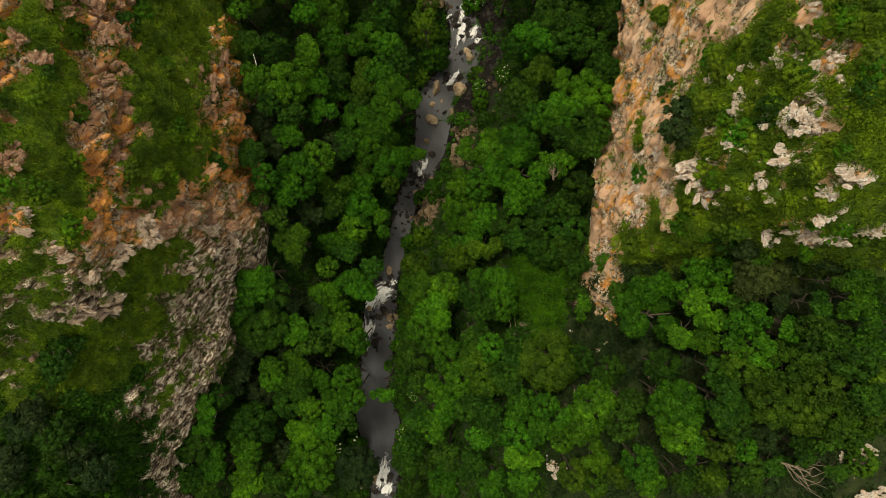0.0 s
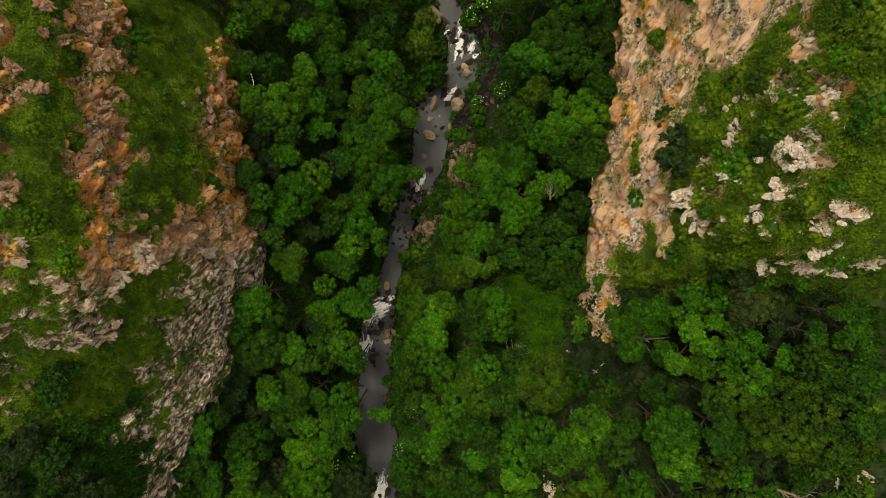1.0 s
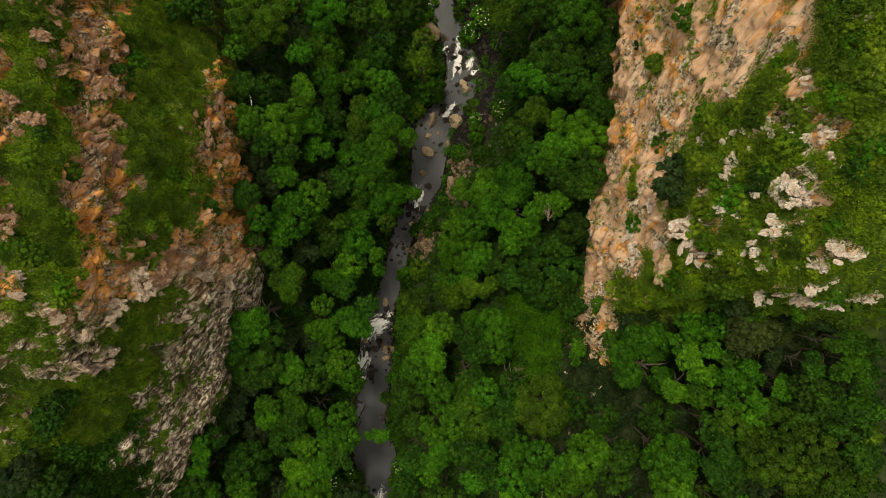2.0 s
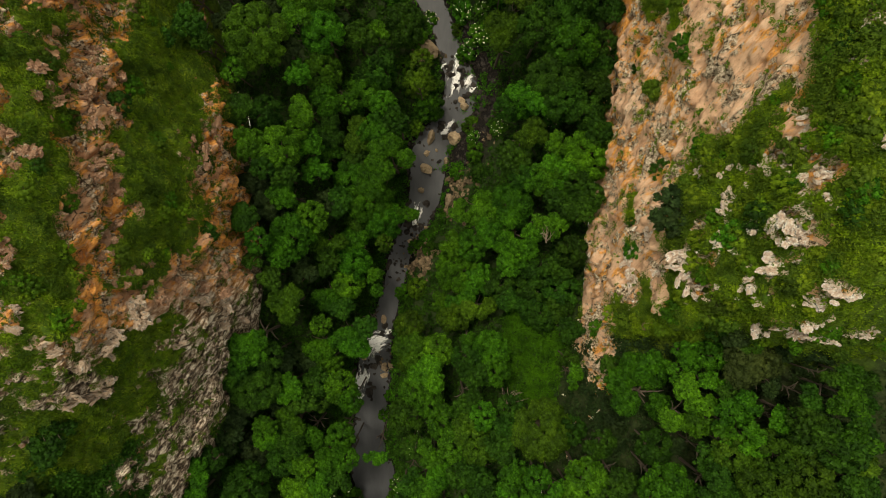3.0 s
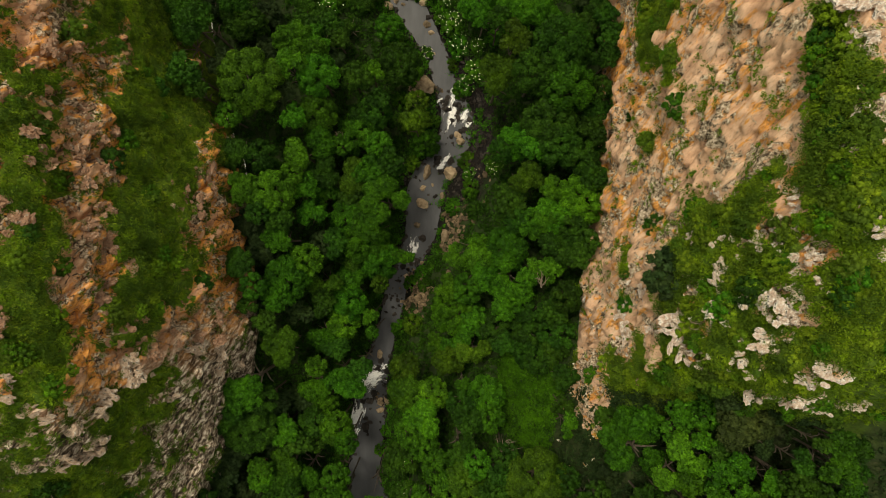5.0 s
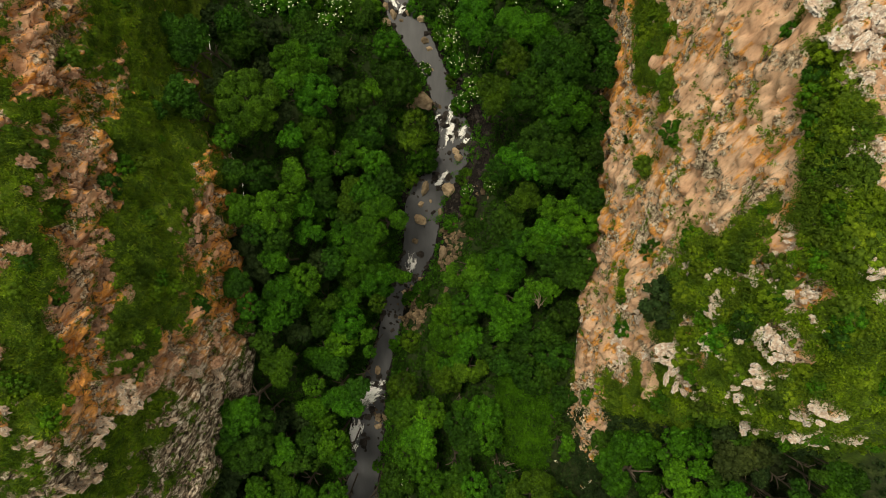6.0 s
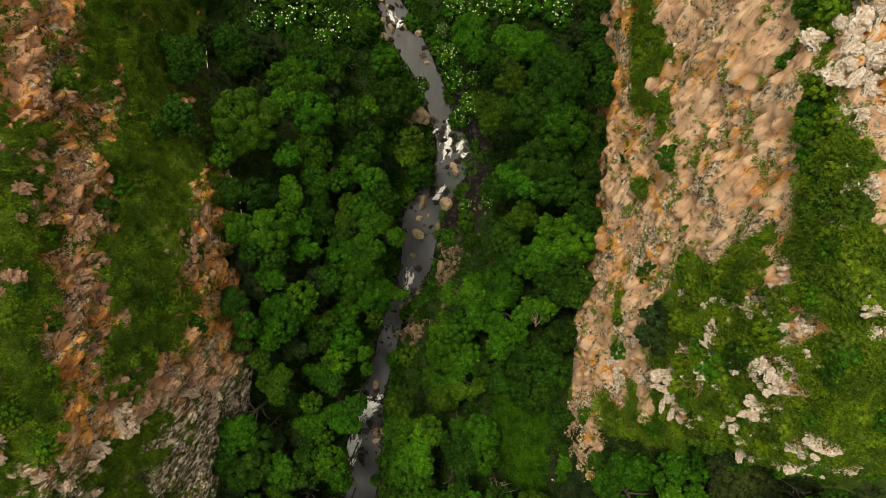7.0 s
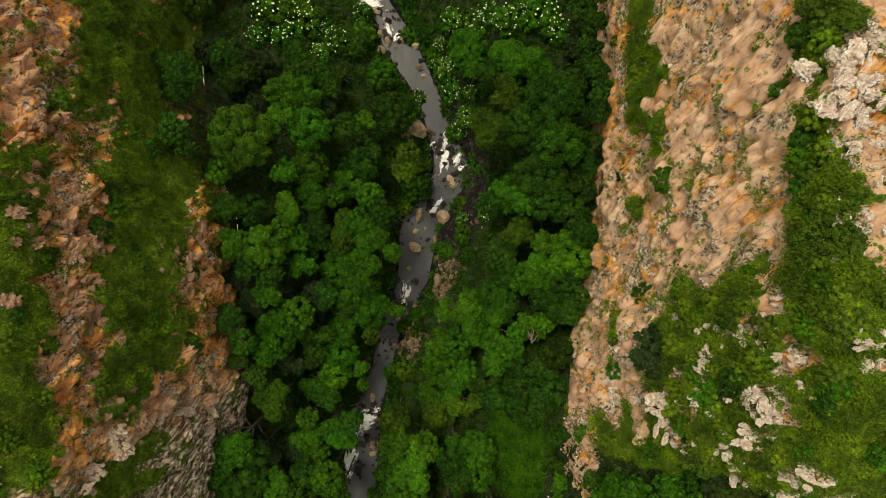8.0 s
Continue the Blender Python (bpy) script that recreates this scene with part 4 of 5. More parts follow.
OLIVE_EAST_1 = [
    (20.3, -31.4, 1.5, 36.6), (17.7, -30.5, 2.1, 35.1), (22.4, -29.1, 1.5, 38.4), (32.3, -28.0, 2.0, 42.1), (32.7, -23.3, 2.0, 43.7), (46.7, -20.3, 2.5, 45.5),
    (40.1, -18.1, 2.4, 47.5), (47.9, -18.1, 2.2, 46.3), (42.5, -17.9, 2.7, 48.3), (37.4, -16.9, 3.1, 47.2), (15.4, -16.1, 4.2, 33.1), (40.9, -14.8, 2.8, 48.1),
    (34.3, -13.2, 2.1, 45.4), (38.9, -12.6, 2.7, 47.6),
]
SPARSE_EAST_1 = [
    (37.2, -3.4, 3.7, 45.6),
]
YELLOW_EAST_1 = [
    (32.2, -27.2, 2.0, 42.3), (48.6, -24.8, 1.7, 44.4), (6.3, -18.9, 3.2, 29.8), (4.5, -16.2, 2.5, 30.0), (46.2, -13.1, 2.0, 48.2), (-4.0, -6.6, 3.2, 21.8),
    (-4.5, -2.8, 2.4, 20.1), (2.8, -1.7, 2.8, 20.5), (6.9, 0.8, 2.8, 20.6), (0.6, 0.9, 1.8, 14.8), (14.7, 28.4, 3.1, 22.9), (11.2, 45.4, 3.8, 21.4),
    (13.5, 50.3, 2.9, 24.3),
]
BRIGHT_WEST_1 = [
    (-32.0, -39.0, 3.2, 21.2), (-23.3, -36.0, 4.3, 16.8), (-24.2, -31.2, 3.6, 16.9), (-28.9, -22.3, 2.2, 18.6), (-57.5, -20.9, 1.9, 35.3), (-16.6, -14.2, 2.9, 17.0),
    (-15.5, 4.2, 2.8, 15.4), (-10.7, 48.0, 2.3, 14.6),
]
DEEP_WEST_1 = [
    (-28.9, -38.8, 2.8, 19.9), (-37.6, -38.3, 2.3, 22.7), (-45.9, -36.2, 2.8, 25.2), (-40.9, -36.1, 2.7, 23.2), (-48.7, -35.4, 2.4, 26.8), (-48.9, -35.3, 2.8, 27.1),
    (-53.5, -33.7, 2.4, 31.8), (-58.9, -33.6, 2.2, 32.0), (-51.6, -33.2, 2.6, 31.2), (-54.5, -31.1, 2.8, 34.5), (-39.7, -31.1, 3.1, 23.8), (-48.5, -29.9, 2.3, 33.4),
    (-32.3, -29.9, 3.9, 20.5), (-16.0, -28.7, 1.8, 19.1), (-52.8, -28.6, 2.4, 36.4), (-49.7, -27.1, 2.1, 35.6), (-26.7, -26.4, 2.7, 18.2), (-54.4, -25.7, 2.2, 36.3),
    (-48.5, -25.4, 1.9, 35.2), (-46.0, -24.1, 2.1, 34.5), (-35.8, -23.7, 2.1, 23.3), (-25.6, -23.5, 3.1, 17.9), (-48.0, -21.8, 1.9, 37.0), (-47.1, -21.2, 2.9, 37.2),
]
DEEP_WEST_2 = [
    (-20.5, -17.3, 1.6, 14.5), (-23.8, -16.3, 2.7, 16.9), (-21.0, -13.3, 2.5, 16.6), (-45.1, -12.9, 2.3, 34.4), (-30.5, -12.5, 4.3, 21.5), (-44.0, -11.3, 1.9, 31.4),
    (-33.0, -10.9, 1.7, 23.2), (-31.6, -7.8, 2.5, 23.3), (-26.9, -7.2, 2.3, 23.0), (-12.1, -2.7, 2.2, 18.1), (-16.8, -1.1, 2.5, 15.1), (-27.4, 5.5, 2.3, 21.4),
    (-18.0, 7.7, 2.7, 17.0), (-29.1, 8.5, 1.7, 23.0), (-32.5, 12.3, 1.8, 24.3), (-14.2, 13.9, 3.0, 14.0), (-31.0, 14.3, 3.3, 24.9), (-16.0, 18.0, 2.7, 17.8),
    (-25.1, 21.7, 2.7, 23.1), (-27.2, 22.8, 1.8, 24.5), (-14.4, 26.4, 2.7, 15.8), (-19.0, 30.1, 3.1, 18.8), (-30.0, 31.9, 3.6, 24.1), (-6.7, 31.9, 2.7, 18.5),
]
DEEP_WEST_3 = [
    (-27.1, 32.1, 2.6, 23.5), (-38.8, 40.1, 1.9, 28.3), (-12.6, 40.6, 2.3, 15.2), (-35.4, 40.9, 2.1, 28.3), (-10.1, 41.5, 2.9, 15.7),
    (-9.5, 43.1, 2.0, 16.2), (-35.6, 43.5, 2.7, 29.9), (-13.7, 46.7, 2.9, 17.1), (-37.1, 49.2, 3.2, 27.1),
    (-5.8, 50.5, 3.7, 14.5), (-34.8, 52.0, 2.8, 26.4), (-37.8, 52.8, 3.3, 27.4), (-16.6, 54.2, 2.5, 14.6), (-30.8, 55.3, 2.5, 17.7), (-32.0, 56.2, 3.7, 19.8),
    (-17.5, 56.2, 2.5, 15.0), (-15.7, 58.2, 3.2, 9.4), (-22.3, 58.2, 3.7, 15.3), (-32.4, 58.5, 2.6, 20.9), (-22.9, 62.1, 2.4, 10.6), (-13.7, 65.6, 3.1, 6.1),
]
DEEP_WEST_4 = [
    (-35.7, 70.6, 2.5, 6.4),
]
GREEN_WEST_1 = [
    (-24.8, -41.0, 2.2, 18.1), (-21.8, -39.1, 2.9, 17.1), (-25.9, -38.2, 2.2, 17.7), (-46.5, -36.7, 2.0, 25.5), (-32.8, -36.1, 2.8, 21.5), (-36.1, -34.9, 3.6, 22.3),
    (-32.4, -33.5, 2.8, 21.3), (-19.3, -30.3, 2.7, 17.8), (-38.0, -27.7, 2.1, 23.8), (-49.7, -27.5, 1.2, 35.6), (-22.7, -27.4, 2.5, 17.5), (-19.3, -25.9, 3.1, 17.7),
    (-15.0, -25.4, 2.0, 19.3), (-37.9, -24.8, 2.7, 24.8), (-57.1, -23.9, 1.8, 35.3), (-16.5, -22.7, 2.5, 17.2), (-21.8, -22.0, 3.0, 15.4), (-57.6, -21.9, 2.8, 35.2),
    (-29.0, -20.1, 2.2, 18.4), (-24.3, -20.0, 3.4, 16.8), (-14.4, -16.0, 2.0, 18.4), (-25.2, -13.5, 2.9, 18.4), (-19.1, -10.2, 2.5, 14.5), (-14.9, -7.6, 3.2, 16.0),
]
GREEN_WEST_2 = [
    (-20.8, -6.7, 3.0, 15.5), (-16.3, -4.7, 3.0, 16.1), (-28.7, -4.0, 3.9, 25.1), (-19.8, -3.2, 1.8, 17.4), (-19.1, 1.9, 3.2, 14.5), (-10.0, 2.9, 1.1, 18.0),
    (-10.6, 5.8, 1.6, 17.6), (-14.8, 7.3, 3.0, 16.2), (-24.9, 9.3, 2.7, 22.2), (-14.2, 10.4, 3.9, 14.4), (-27.8, 11.2, 2.0, 24.7), (-23.5, 12.6, 3.6, 22.5),
    (-9.5, 14.9, 3.4, 16.8), (-21.1, 15.0, 2.8, 21.3), (-4.5, 16.2, 1.7, 19.9), (-23.7, 18.5, 3.0, 22.0), (-11.8, 18.6, 4.0, 17.4), (-9.8, 20.6, 3.5, 18.2),
    (-14.8, 22.7, 3.2, 16.3), (-20.3, 22.8, 2.6, 19.2), (-7.8, 25.1, 4.0, 18.8), (-25.4, 26.0, 3.5, 24.7), (-18.7, 26.1, 2.5, 16.3), (-21.8, 26.5, 3.0, 20.6),
]
GREEN_WEST_3 = [
    (-30.5, 27.1, 3.1, 24.6), (-22.8, 29.3, 1.9, 21.9), (-10.6, 30.7, 2.9, 18.0), (-21.4, 32.9, 3.0, 21.0), (-15.4, 34.7, 1.8, 18.2), (-9.0, 34.9, 2.3, 16.9),
    (-17.8, 35.4, 3.5, 20.0), (-13.0, 37.6, 3.7, 15.3), (-31.9, 38.0, 2.0, 24.8), (-22.6, 38.7, 2.3, 21.7), (-19.1, 39.7, 3.2, 20.6), (-18.5, 45.5, 3.4, 22.0),
    (-22.6, 46.3, 2.7, 23.0), (-22.4, 51.3, 4.1, 19.6), (-19.2, 52.9, 2.7, 17.7), (-8.0, 59.0, 2.7, 8.7),
]
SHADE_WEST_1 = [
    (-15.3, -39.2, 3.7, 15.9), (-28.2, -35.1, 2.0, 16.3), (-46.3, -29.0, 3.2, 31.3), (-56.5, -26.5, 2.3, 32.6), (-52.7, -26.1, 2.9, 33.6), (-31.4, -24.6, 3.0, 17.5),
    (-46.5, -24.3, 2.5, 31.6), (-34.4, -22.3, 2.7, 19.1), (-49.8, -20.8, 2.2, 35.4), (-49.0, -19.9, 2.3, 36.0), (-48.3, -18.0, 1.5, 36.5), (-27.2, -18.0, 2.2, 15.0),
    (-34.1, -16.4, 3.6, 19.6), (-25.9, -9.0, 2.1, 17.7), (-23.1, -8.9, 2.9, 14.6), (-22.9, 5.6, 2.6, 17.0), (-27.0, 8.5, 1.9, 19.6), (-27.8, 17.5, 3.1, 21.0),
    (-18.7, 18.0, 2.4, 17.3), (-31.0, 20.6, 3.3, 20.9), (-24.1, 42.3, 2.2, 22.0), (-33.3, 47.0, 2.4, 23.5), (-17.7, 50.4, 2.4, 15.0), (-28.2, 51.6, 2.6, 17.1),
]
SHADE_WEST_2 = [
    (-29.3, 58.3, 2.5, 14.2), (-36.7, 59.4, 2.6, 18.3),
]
OLIVE_WEST_1 = [
    (-38.5, 67.5, 3.3, 12.9),
]
YELLOW_WEST_1 = [
    (-24.4, 1.0, 3.6, 20.9), (-9.0, 11.0, 1.5, 17.0), (-18.6, 11.4, 2.9, 16.7), (-13.7, 29.6, 3.6, 17.2), (-2.9, 39.0, 2.0, 18.4), (-2.6, 42.1, 2.0, 18.2),
    (-28.0, 42.8, 4.8, 26.6),
]
WALL_FOOT = [
    (25.7, 30.5, 1.9, 22.5), (26.3, 34.2, 2.0, 23.1), (26.4, 38.4, 2.2, 23.7), (26.7, 42.8, 2.0, 23.5), (27.7, 46.6, 2.4, 24.1), (28.0, 50.4, 2.5, 24.3),
    (27.6, 54.2, 2.2, 23.5), (26.9, 58.0, 2.0, 22.9), (27.3, 62.3, 2.3, 23.3), (27.7, 67.0, 2.4, 23.1), (25.3, 64.8, 2.2, 21.5),
]
TREES = [
    ("bright", BRIGHT_EAST_1 + BRIGHT_WEST_1),
    ("deep", WALL_FOOT + DEEP_EAST_1 + DEEP_EAST_2 + DEEP_EAST_3 + DEEP_EAST_4 + DEEP_WEST_1 + DEEP_WEST_2 + DEEP_WEST_3 + DEEP_WEST_4),
    ("flat", FLAT_EAST_1),
    ("green", GREEN_EAST_1 + GREEN_EAST_2 + GREEN_EAST_3 + GREEN_WEST_1 + GREEN_WEST_2 + GREEN_WEST_3),
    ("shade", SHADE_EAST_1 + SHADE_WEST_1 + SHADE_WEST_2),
    ("olive", OLIVE_EAST_1 + OLIVE_WEST_1),
    ("sparse", SPARSE_EAST_1),
    ("yellow", YELLOW_EAST_1 + YELLOW_WEST_1),
]
BOULDERS_1 = [
    (-1.3, 32.6, 0.80, 1.38), (3.6, 32.3, 1.61, 1.26), (-2.2, 29.4, 0.69, 0.57), (-2.4, 26.0, 1.26, 1.03), (-3.3, 21.9, 0.69, 0.57),
    (1.8, 27.7, 0.57, 0.80), (4.8, 40.0, 0.80, 0.69), (5.5, 38.9, 0.92, 0.69), (-11.0, -4.5, 0.57, 0.92), (-10.8, -13.9, 0.69, 0.80),
    (-9.3, -13.9, 0.57, 0.92), (-14.2, -45.8, 1.15, 1.61), (-15.0, -11.9, 0.57, 0.69), (2.4, 19.6, 0.92, 1.15), (-0.2, 30.0, 0.34, 0.34),
    (-5.6, 11.6, 0.57, 0.46), (-10.8, -15.7, 0.92, 0.57), (-16.5, -47.0, 0.92, 0.92), (-1.9, 67.0, 1.03, 0.57), (-1.4, 62.7, 0.80, 0.69),
    (-0.5, 61.0, 0.69, 0.46), (-7.7, 67.9, 0.69, 0.92), (-9.3, 69.6, 0.69, 0.80), (-10.3, 74.0, 1.15, 0.57),
]
BOULDERS_2 = [
    (-4.8, 68.2, 0.57, 0.57), (-2.2, 49.5, 2.30, 1.72), (-8.0, 74.2, 0.46, 0.34), (-9.1, 65.6, 0.92, 0.92), (0.1, 56.7, 0.34, 0.34),
    (-6.2, 66.7, 0.46, 0.34), (-8.5, 72.5, 0.46, 0.46),
]
BOULDERS = BOULDERS_1 + BOULDERS_2
FOAM_1 = [
    (3.6, 44.3, 3.45, 1.15, 80.00), (3.9, 48.1, 2.53, 0.69, 80.00), (6.2, 43.8, 1.84, 0.92, 60.00), (7.0, 42.4, 1.61, 0.57, 10.00), (2.4, 35.3, 1.50, 0.60, 60.00),
    (-4.3, 16.8, 2.80, 1.10, 80.00), (-12.6, -8.9, 3.40, 2.00, 22.00), (-14.4, -10.6, 2.40, 1.80, 55.00), (-10.0, -6.8, 1.15, 0.57, 60.00), (-15.5, -17.1, 3.80, 1.60, 75.00),
    (-15.6, -19.6, 1.15, 0.80, 60.00), (-11.9, -45.2, 4.13, 1.38, 80.00), (-11.4, -48.4, 1.84, 1.38, 60.00), (-12.9, -47.0, 1.61, 0.92, 60.00), (1.8, 34.0, 0.92, 0.69, 0.00),
    (-16.5, -16.0, 0.69, 0.46, 60.00), (-4.5, 14.8, 0.92, 0.57, 60.00), (-14.2, 46.1, 0.69, 0.46, 0.00),
]
FOAM_2 = [
    (-11.4, 75.6, 3.45, 1.15, 5.00), (-13.1, 74.2, 1.84, 0.69, 150.00), (-7.4, 70.2, 1.70, 0.70, 120.00), (-6.0, 68.8, 1.30, 0.60, 60.00), (1.4, 33.6, 0.90, 0.50, 20.00),
    (1.2, 47.2, 1.15, 0.57, 60.00),
]
FOAM = FOAM_1 + FOAM_2
FLOWERING_1 = [
    (-27.6, 68.3, 3.47), (-22.2, 68.5, 3.36), (-25.3, 64.9, 2.68), (-17.4, 65.6, 2.57), (-30.0, 63.8, 1.80),
    (-20.1, 62.2, 2.10), (5.2, 56.9, 2.21), (4.1, 61.2, 2.20), (8.4, 51.5, 2.18), (1.8, 63.2, 1.56),
    (10.2, 67.7, 2.48), (15.0, 66.6, 2.81), (20.7, 66.8, 3.15), (23.6, 63.9, 2.15), (5.1, 69.1, 2.34),
    (6.8, 49.9, 1.78), (-1.6, 56.6, 1.59), (12.1, 68.6, 2.03), (17.9, 68.2, 1.99), (-24.1, 70.2, 2.08),
    (-19.4, 67.5, 1.92), (-12.7, 72.8, 2.01), (8.9, 56.0, 1.50), (3.0, 65.8, 1.53), (-19.3, -38.8, 3.33),
    (11.6, 32.4, 1.67), (20.6, 32.4, 1.56), (-5.1, -26.9, 1.45), (-4.0, -22.7, 1.24), (21.2, 35.9, 1.37),
    (7.2, 31.5, 1.30), (-7.8, -37.0, 1.57),
]
FLOWERING = FLOWERING_1
BANK_SHRUBS_1 = [
    (7.4, 28.5, 1.93), (6.8, 34.6, 1.67), (4.0, 24.9, 1.55), (8.1, 24.5, 1.49), (-2.1, 38.0, 2.68),
    (-3.2, 42.0, 2.43), (-4.4, 10.2, 1.57), (-1.5, 9.9, 1.31), (-6.6, 1.2, 1.79), (-3.7, 2.3, 1.96),
    (-2.1, 12.3, 1.33), (0.1, 42.7, 1.34), (5.2, 49.0, 1.59), (-4.8, 41.7, 1.97), (-6.4, 45.8, 1.74),
    (-14.3, 0.1, 1.33), (-10.7, -23.7, 1.13), (-6.4, -12.3, 1.30), (-9.5, -19.6, 1.13), (-6.9, -23.5, 1.50),
    (-8.3, -40.5, 1.80), (-21.3, -38.4, 2.20), (-16.3, -40.6, 1.36), (-1.5, 38.3, 2.46), (-3.6, 41.4, 1.98),
    (-4.3, 34.3, 1.56), (1.9, 64.7, 1.55), (-5.9, 53.5, 2.86), (-4.2, 51.4, 2.21), (-8.0, 57.9, 1.98),
    (-12.5, 67.9, 2.21), (-14.4, 63.9, 1.74),
]
BANK_SHRUBS_2 = [
    (-11.6, 73.1, 1.12), (4.1, 54.2, 1.13), (-3.3, 69.1, 1.59), (0.8, 67.8, 1.54), (11.4, 56.4, 1.68),
]
BANK_SHRUBS = BANK_SHRUBS_1 + BANK_SHRUBS_2
CLIFF_BUSHES_1 = [
    (27.8, 14.4, 2.74), (26.3, 9.8, 1.29), (26.3, 13.8, 0.91), (24.4, -2.0, 1.37), (32.5, 1.2, 1.74),
    (32.8, 16.0, 1.24), (31.1, 13.1, 1.64), (28.0, 3.0, 1.76), (-39.4, 28.1, 1.62), (30.4, 11.2, 1.67),
    (29.2, 20.1, 1.63), (35.4, 14.8, 1.39), (35.0, 12.9, 1.24), (30.5, 41.5, 1.93), (30.4, 36.5, 1.42),
    (29.7, 34.1, 1.48), (35.3, 44.4, 1.46), (34.9, 40.0, 1.36), (34.8, 35.0, 1.44), (34.2, 31.2, 1.36),
    (34.6, 26.8, 1.22), (-40.0, 31.2, 1.82), (-42.4, 18.6, 1.09), (30.5, 21.3, 1.75), (27.8, 13.6, 2.46),
    (30.1, 50.5, 1.31), (30.2, 57.8, 1.04),
]
CLIFF_BUSHES = CLIFF_BUSHES_1
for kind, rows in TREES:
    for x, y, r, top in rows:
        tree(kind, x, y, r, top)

# ---- rock outcrops, boulders and stones ----


def rock_mesh(name, seed, material, ball, sharp=1.0):
    """A blocky lump of rock, about 1 in radius."""
    rng = np.random.default_rng(seed)
    v, f = ball
    p = v * 1.0
    for _ in range(14):  # flat broken faces
        d = rng.normal(0, 1, 3)
        d /= np.linalg.norm(d)
        h = rng.uniform(0.5, 0.85)
        over = p @ d - h
        p = p - np.where(over > 0, over, 0)[:, None] * d * 0.9
    val, gap = cells(p * 2.1 + seed * 7.7, seed)
    val2, gap2 = cells(p * 5.0 + seed * 3.3, seed + 50)
    push = (val - 0.5) * 0.26 - 0.2 * np.exp(-gap * 9) + (val2 - 0.5) * 0.14 - 0.08 * np.exp(-gap2 * 8) + fbm(p * 3 + seed, 4, 0.6, seed) * 0.35
    p = p + v * (push * sharp)[:, None]
    me = mesh_of(name, p.tolist(), f.tolist(), material)
    return me


def block_mesh(name, seed, material):
    """One craggy block of rock, about 1 in radius: broken faces, joints and pits."""
    rng = np.random.default_rng(seed)
    v, f = ICO4
    p = v * 1.0
    for _ in range(12):
        d = rng.normal(0, 1, 3)
        d /= np.linalg.norm(d)
        over = p @ d - rng.uniform(0.45, 0.8)
        p = p - np.where(over > 0, over, 0)[:, None] * d
    val, gap = cells(p * np.array([1.5, 2.4, 2.0]) + seed * 7.7, seed)
    val2, gap2 = cells(p * 4.6 + seed * 3.1, seed + 9)
    p = p + v * ((val - 0.5) * 0.24 - 0.20 * np.exp(-gap * 8) + (val2 - 0.5) * 0.12 - 0.09 * np.exp(-gap2 * 7) + fbm(p * 2.4 + seed, 4, 0.55, seed) * 0.3)[:, None]
    return mesh_of(name, p.tolist(), f.tolist(), material)


def rock_outcrop(kind, x, y, a, b_, z, rng):
    """A ledge of angular blocks that lean together."""
    h = max(0.6, (a + b_) * 0.5) * rng.uniform(0.6, 0.9)
    ob = new("rock_outcrop")
    ob.matrix_basis = pose(x, y, z - h * 0.08)
    tagged(ob, OUT_LABEL[kind], "rock", "rock outcrops")
    lean = (rng.uniform(-0.5, 0.5), rng.uniform(-0.5, 0.5))
    for n_ in range(rng.randrange(12, 19)):
        s = rng.uniform(0.2, 0.46)
        o = [max(-0.8, min(0.8, rng.gauss(0, 0.45))) for _ in range(3)]
        m = Matrix.LocRotScale((o[0] * a * 1.2, o[1] * b_ * 1.2, o[2] * h * 0.35), Euler((lean[0], lean[1], rng.gauss(0.2, 0.5))), (s * a * rng.uniform(0.9, 1.6), s * b_ * rng.uniform(0.9, 1.5), s * h * rng.uniform(0.8, 1.5)))
        part("block", rng.choice(LUMPS[kind]), ob, m)
    return ob


def nearest_z(grid, x, y):
    d = (grid[..., 0] - x) ** 2 + (grid[..., 1] - y) ** 2
    return float(grid[..., 2].reshape(-1)[d.argmin()])


rock_rng = random.Random(21)
LUMPS = {k: [block_mesh("block", s + 20 * i, OUTCROP[k]) for s in range(10)] for i, k in enumerate(OUTCROP)}
BLOCKS = {k: [block_mesh("rock", 400 + s + 10 * i, OUTCROP[k]) for s in range(4)] for i, k in enumerate(OUTCROP)}
OUT_LABEL = {"pale": "pale lichen-spotted rock outcrop among heath on the cliff top", "grey": "grey-brown weathered rock outcrop on a grassy cliff ledge", "rust": "orange-stained rock outcrop on the cliff rib"}
for kind, rows, grid in (("pale", PALE_OUTCROPS, EAST_GRID), ("grey", GREY_OUTCROPS, WEST_GRID), ("rust", RUST_OUTCROPS, WEST_GRID)):
    for x, y, a, b_ in rows:
        rock_outcrop(kind, x, y, a, b_, nearest_z(grid, x, y), rock_rng)
        for _ in range(rock_rng.randrange(2, 4)):  # smaller blocks broken from it
            ang, far = rock_rng.uniform(0, 6.28), rock_rng.uniform(0.9, 1.5)
            bx, by, s = x + math.cos(ang) * a * far, y + math.sin(ang) * b_ * far, min(a, b_) * rock_rng.uniform(0.3, 0.75)
            ob = new("rock", rock_rng.choice(BLOCKS[kind]))
            ob.matrix_basis = Matrix.LocRotScale((bx, by, nearest_z(grid, bx, by)), Euler((rock_rng.uniform(-0.5, 0.5), rock_rng.uniform(-0.5, 0.5), rock_rng.uniform(0, 6.28))), (s * 1.3, s, s))
            tagged(ob, "broken block beside " + ("a pale" if kind == "pale" else "a brown") + " rock outcrop", "rock", "broken blocks")

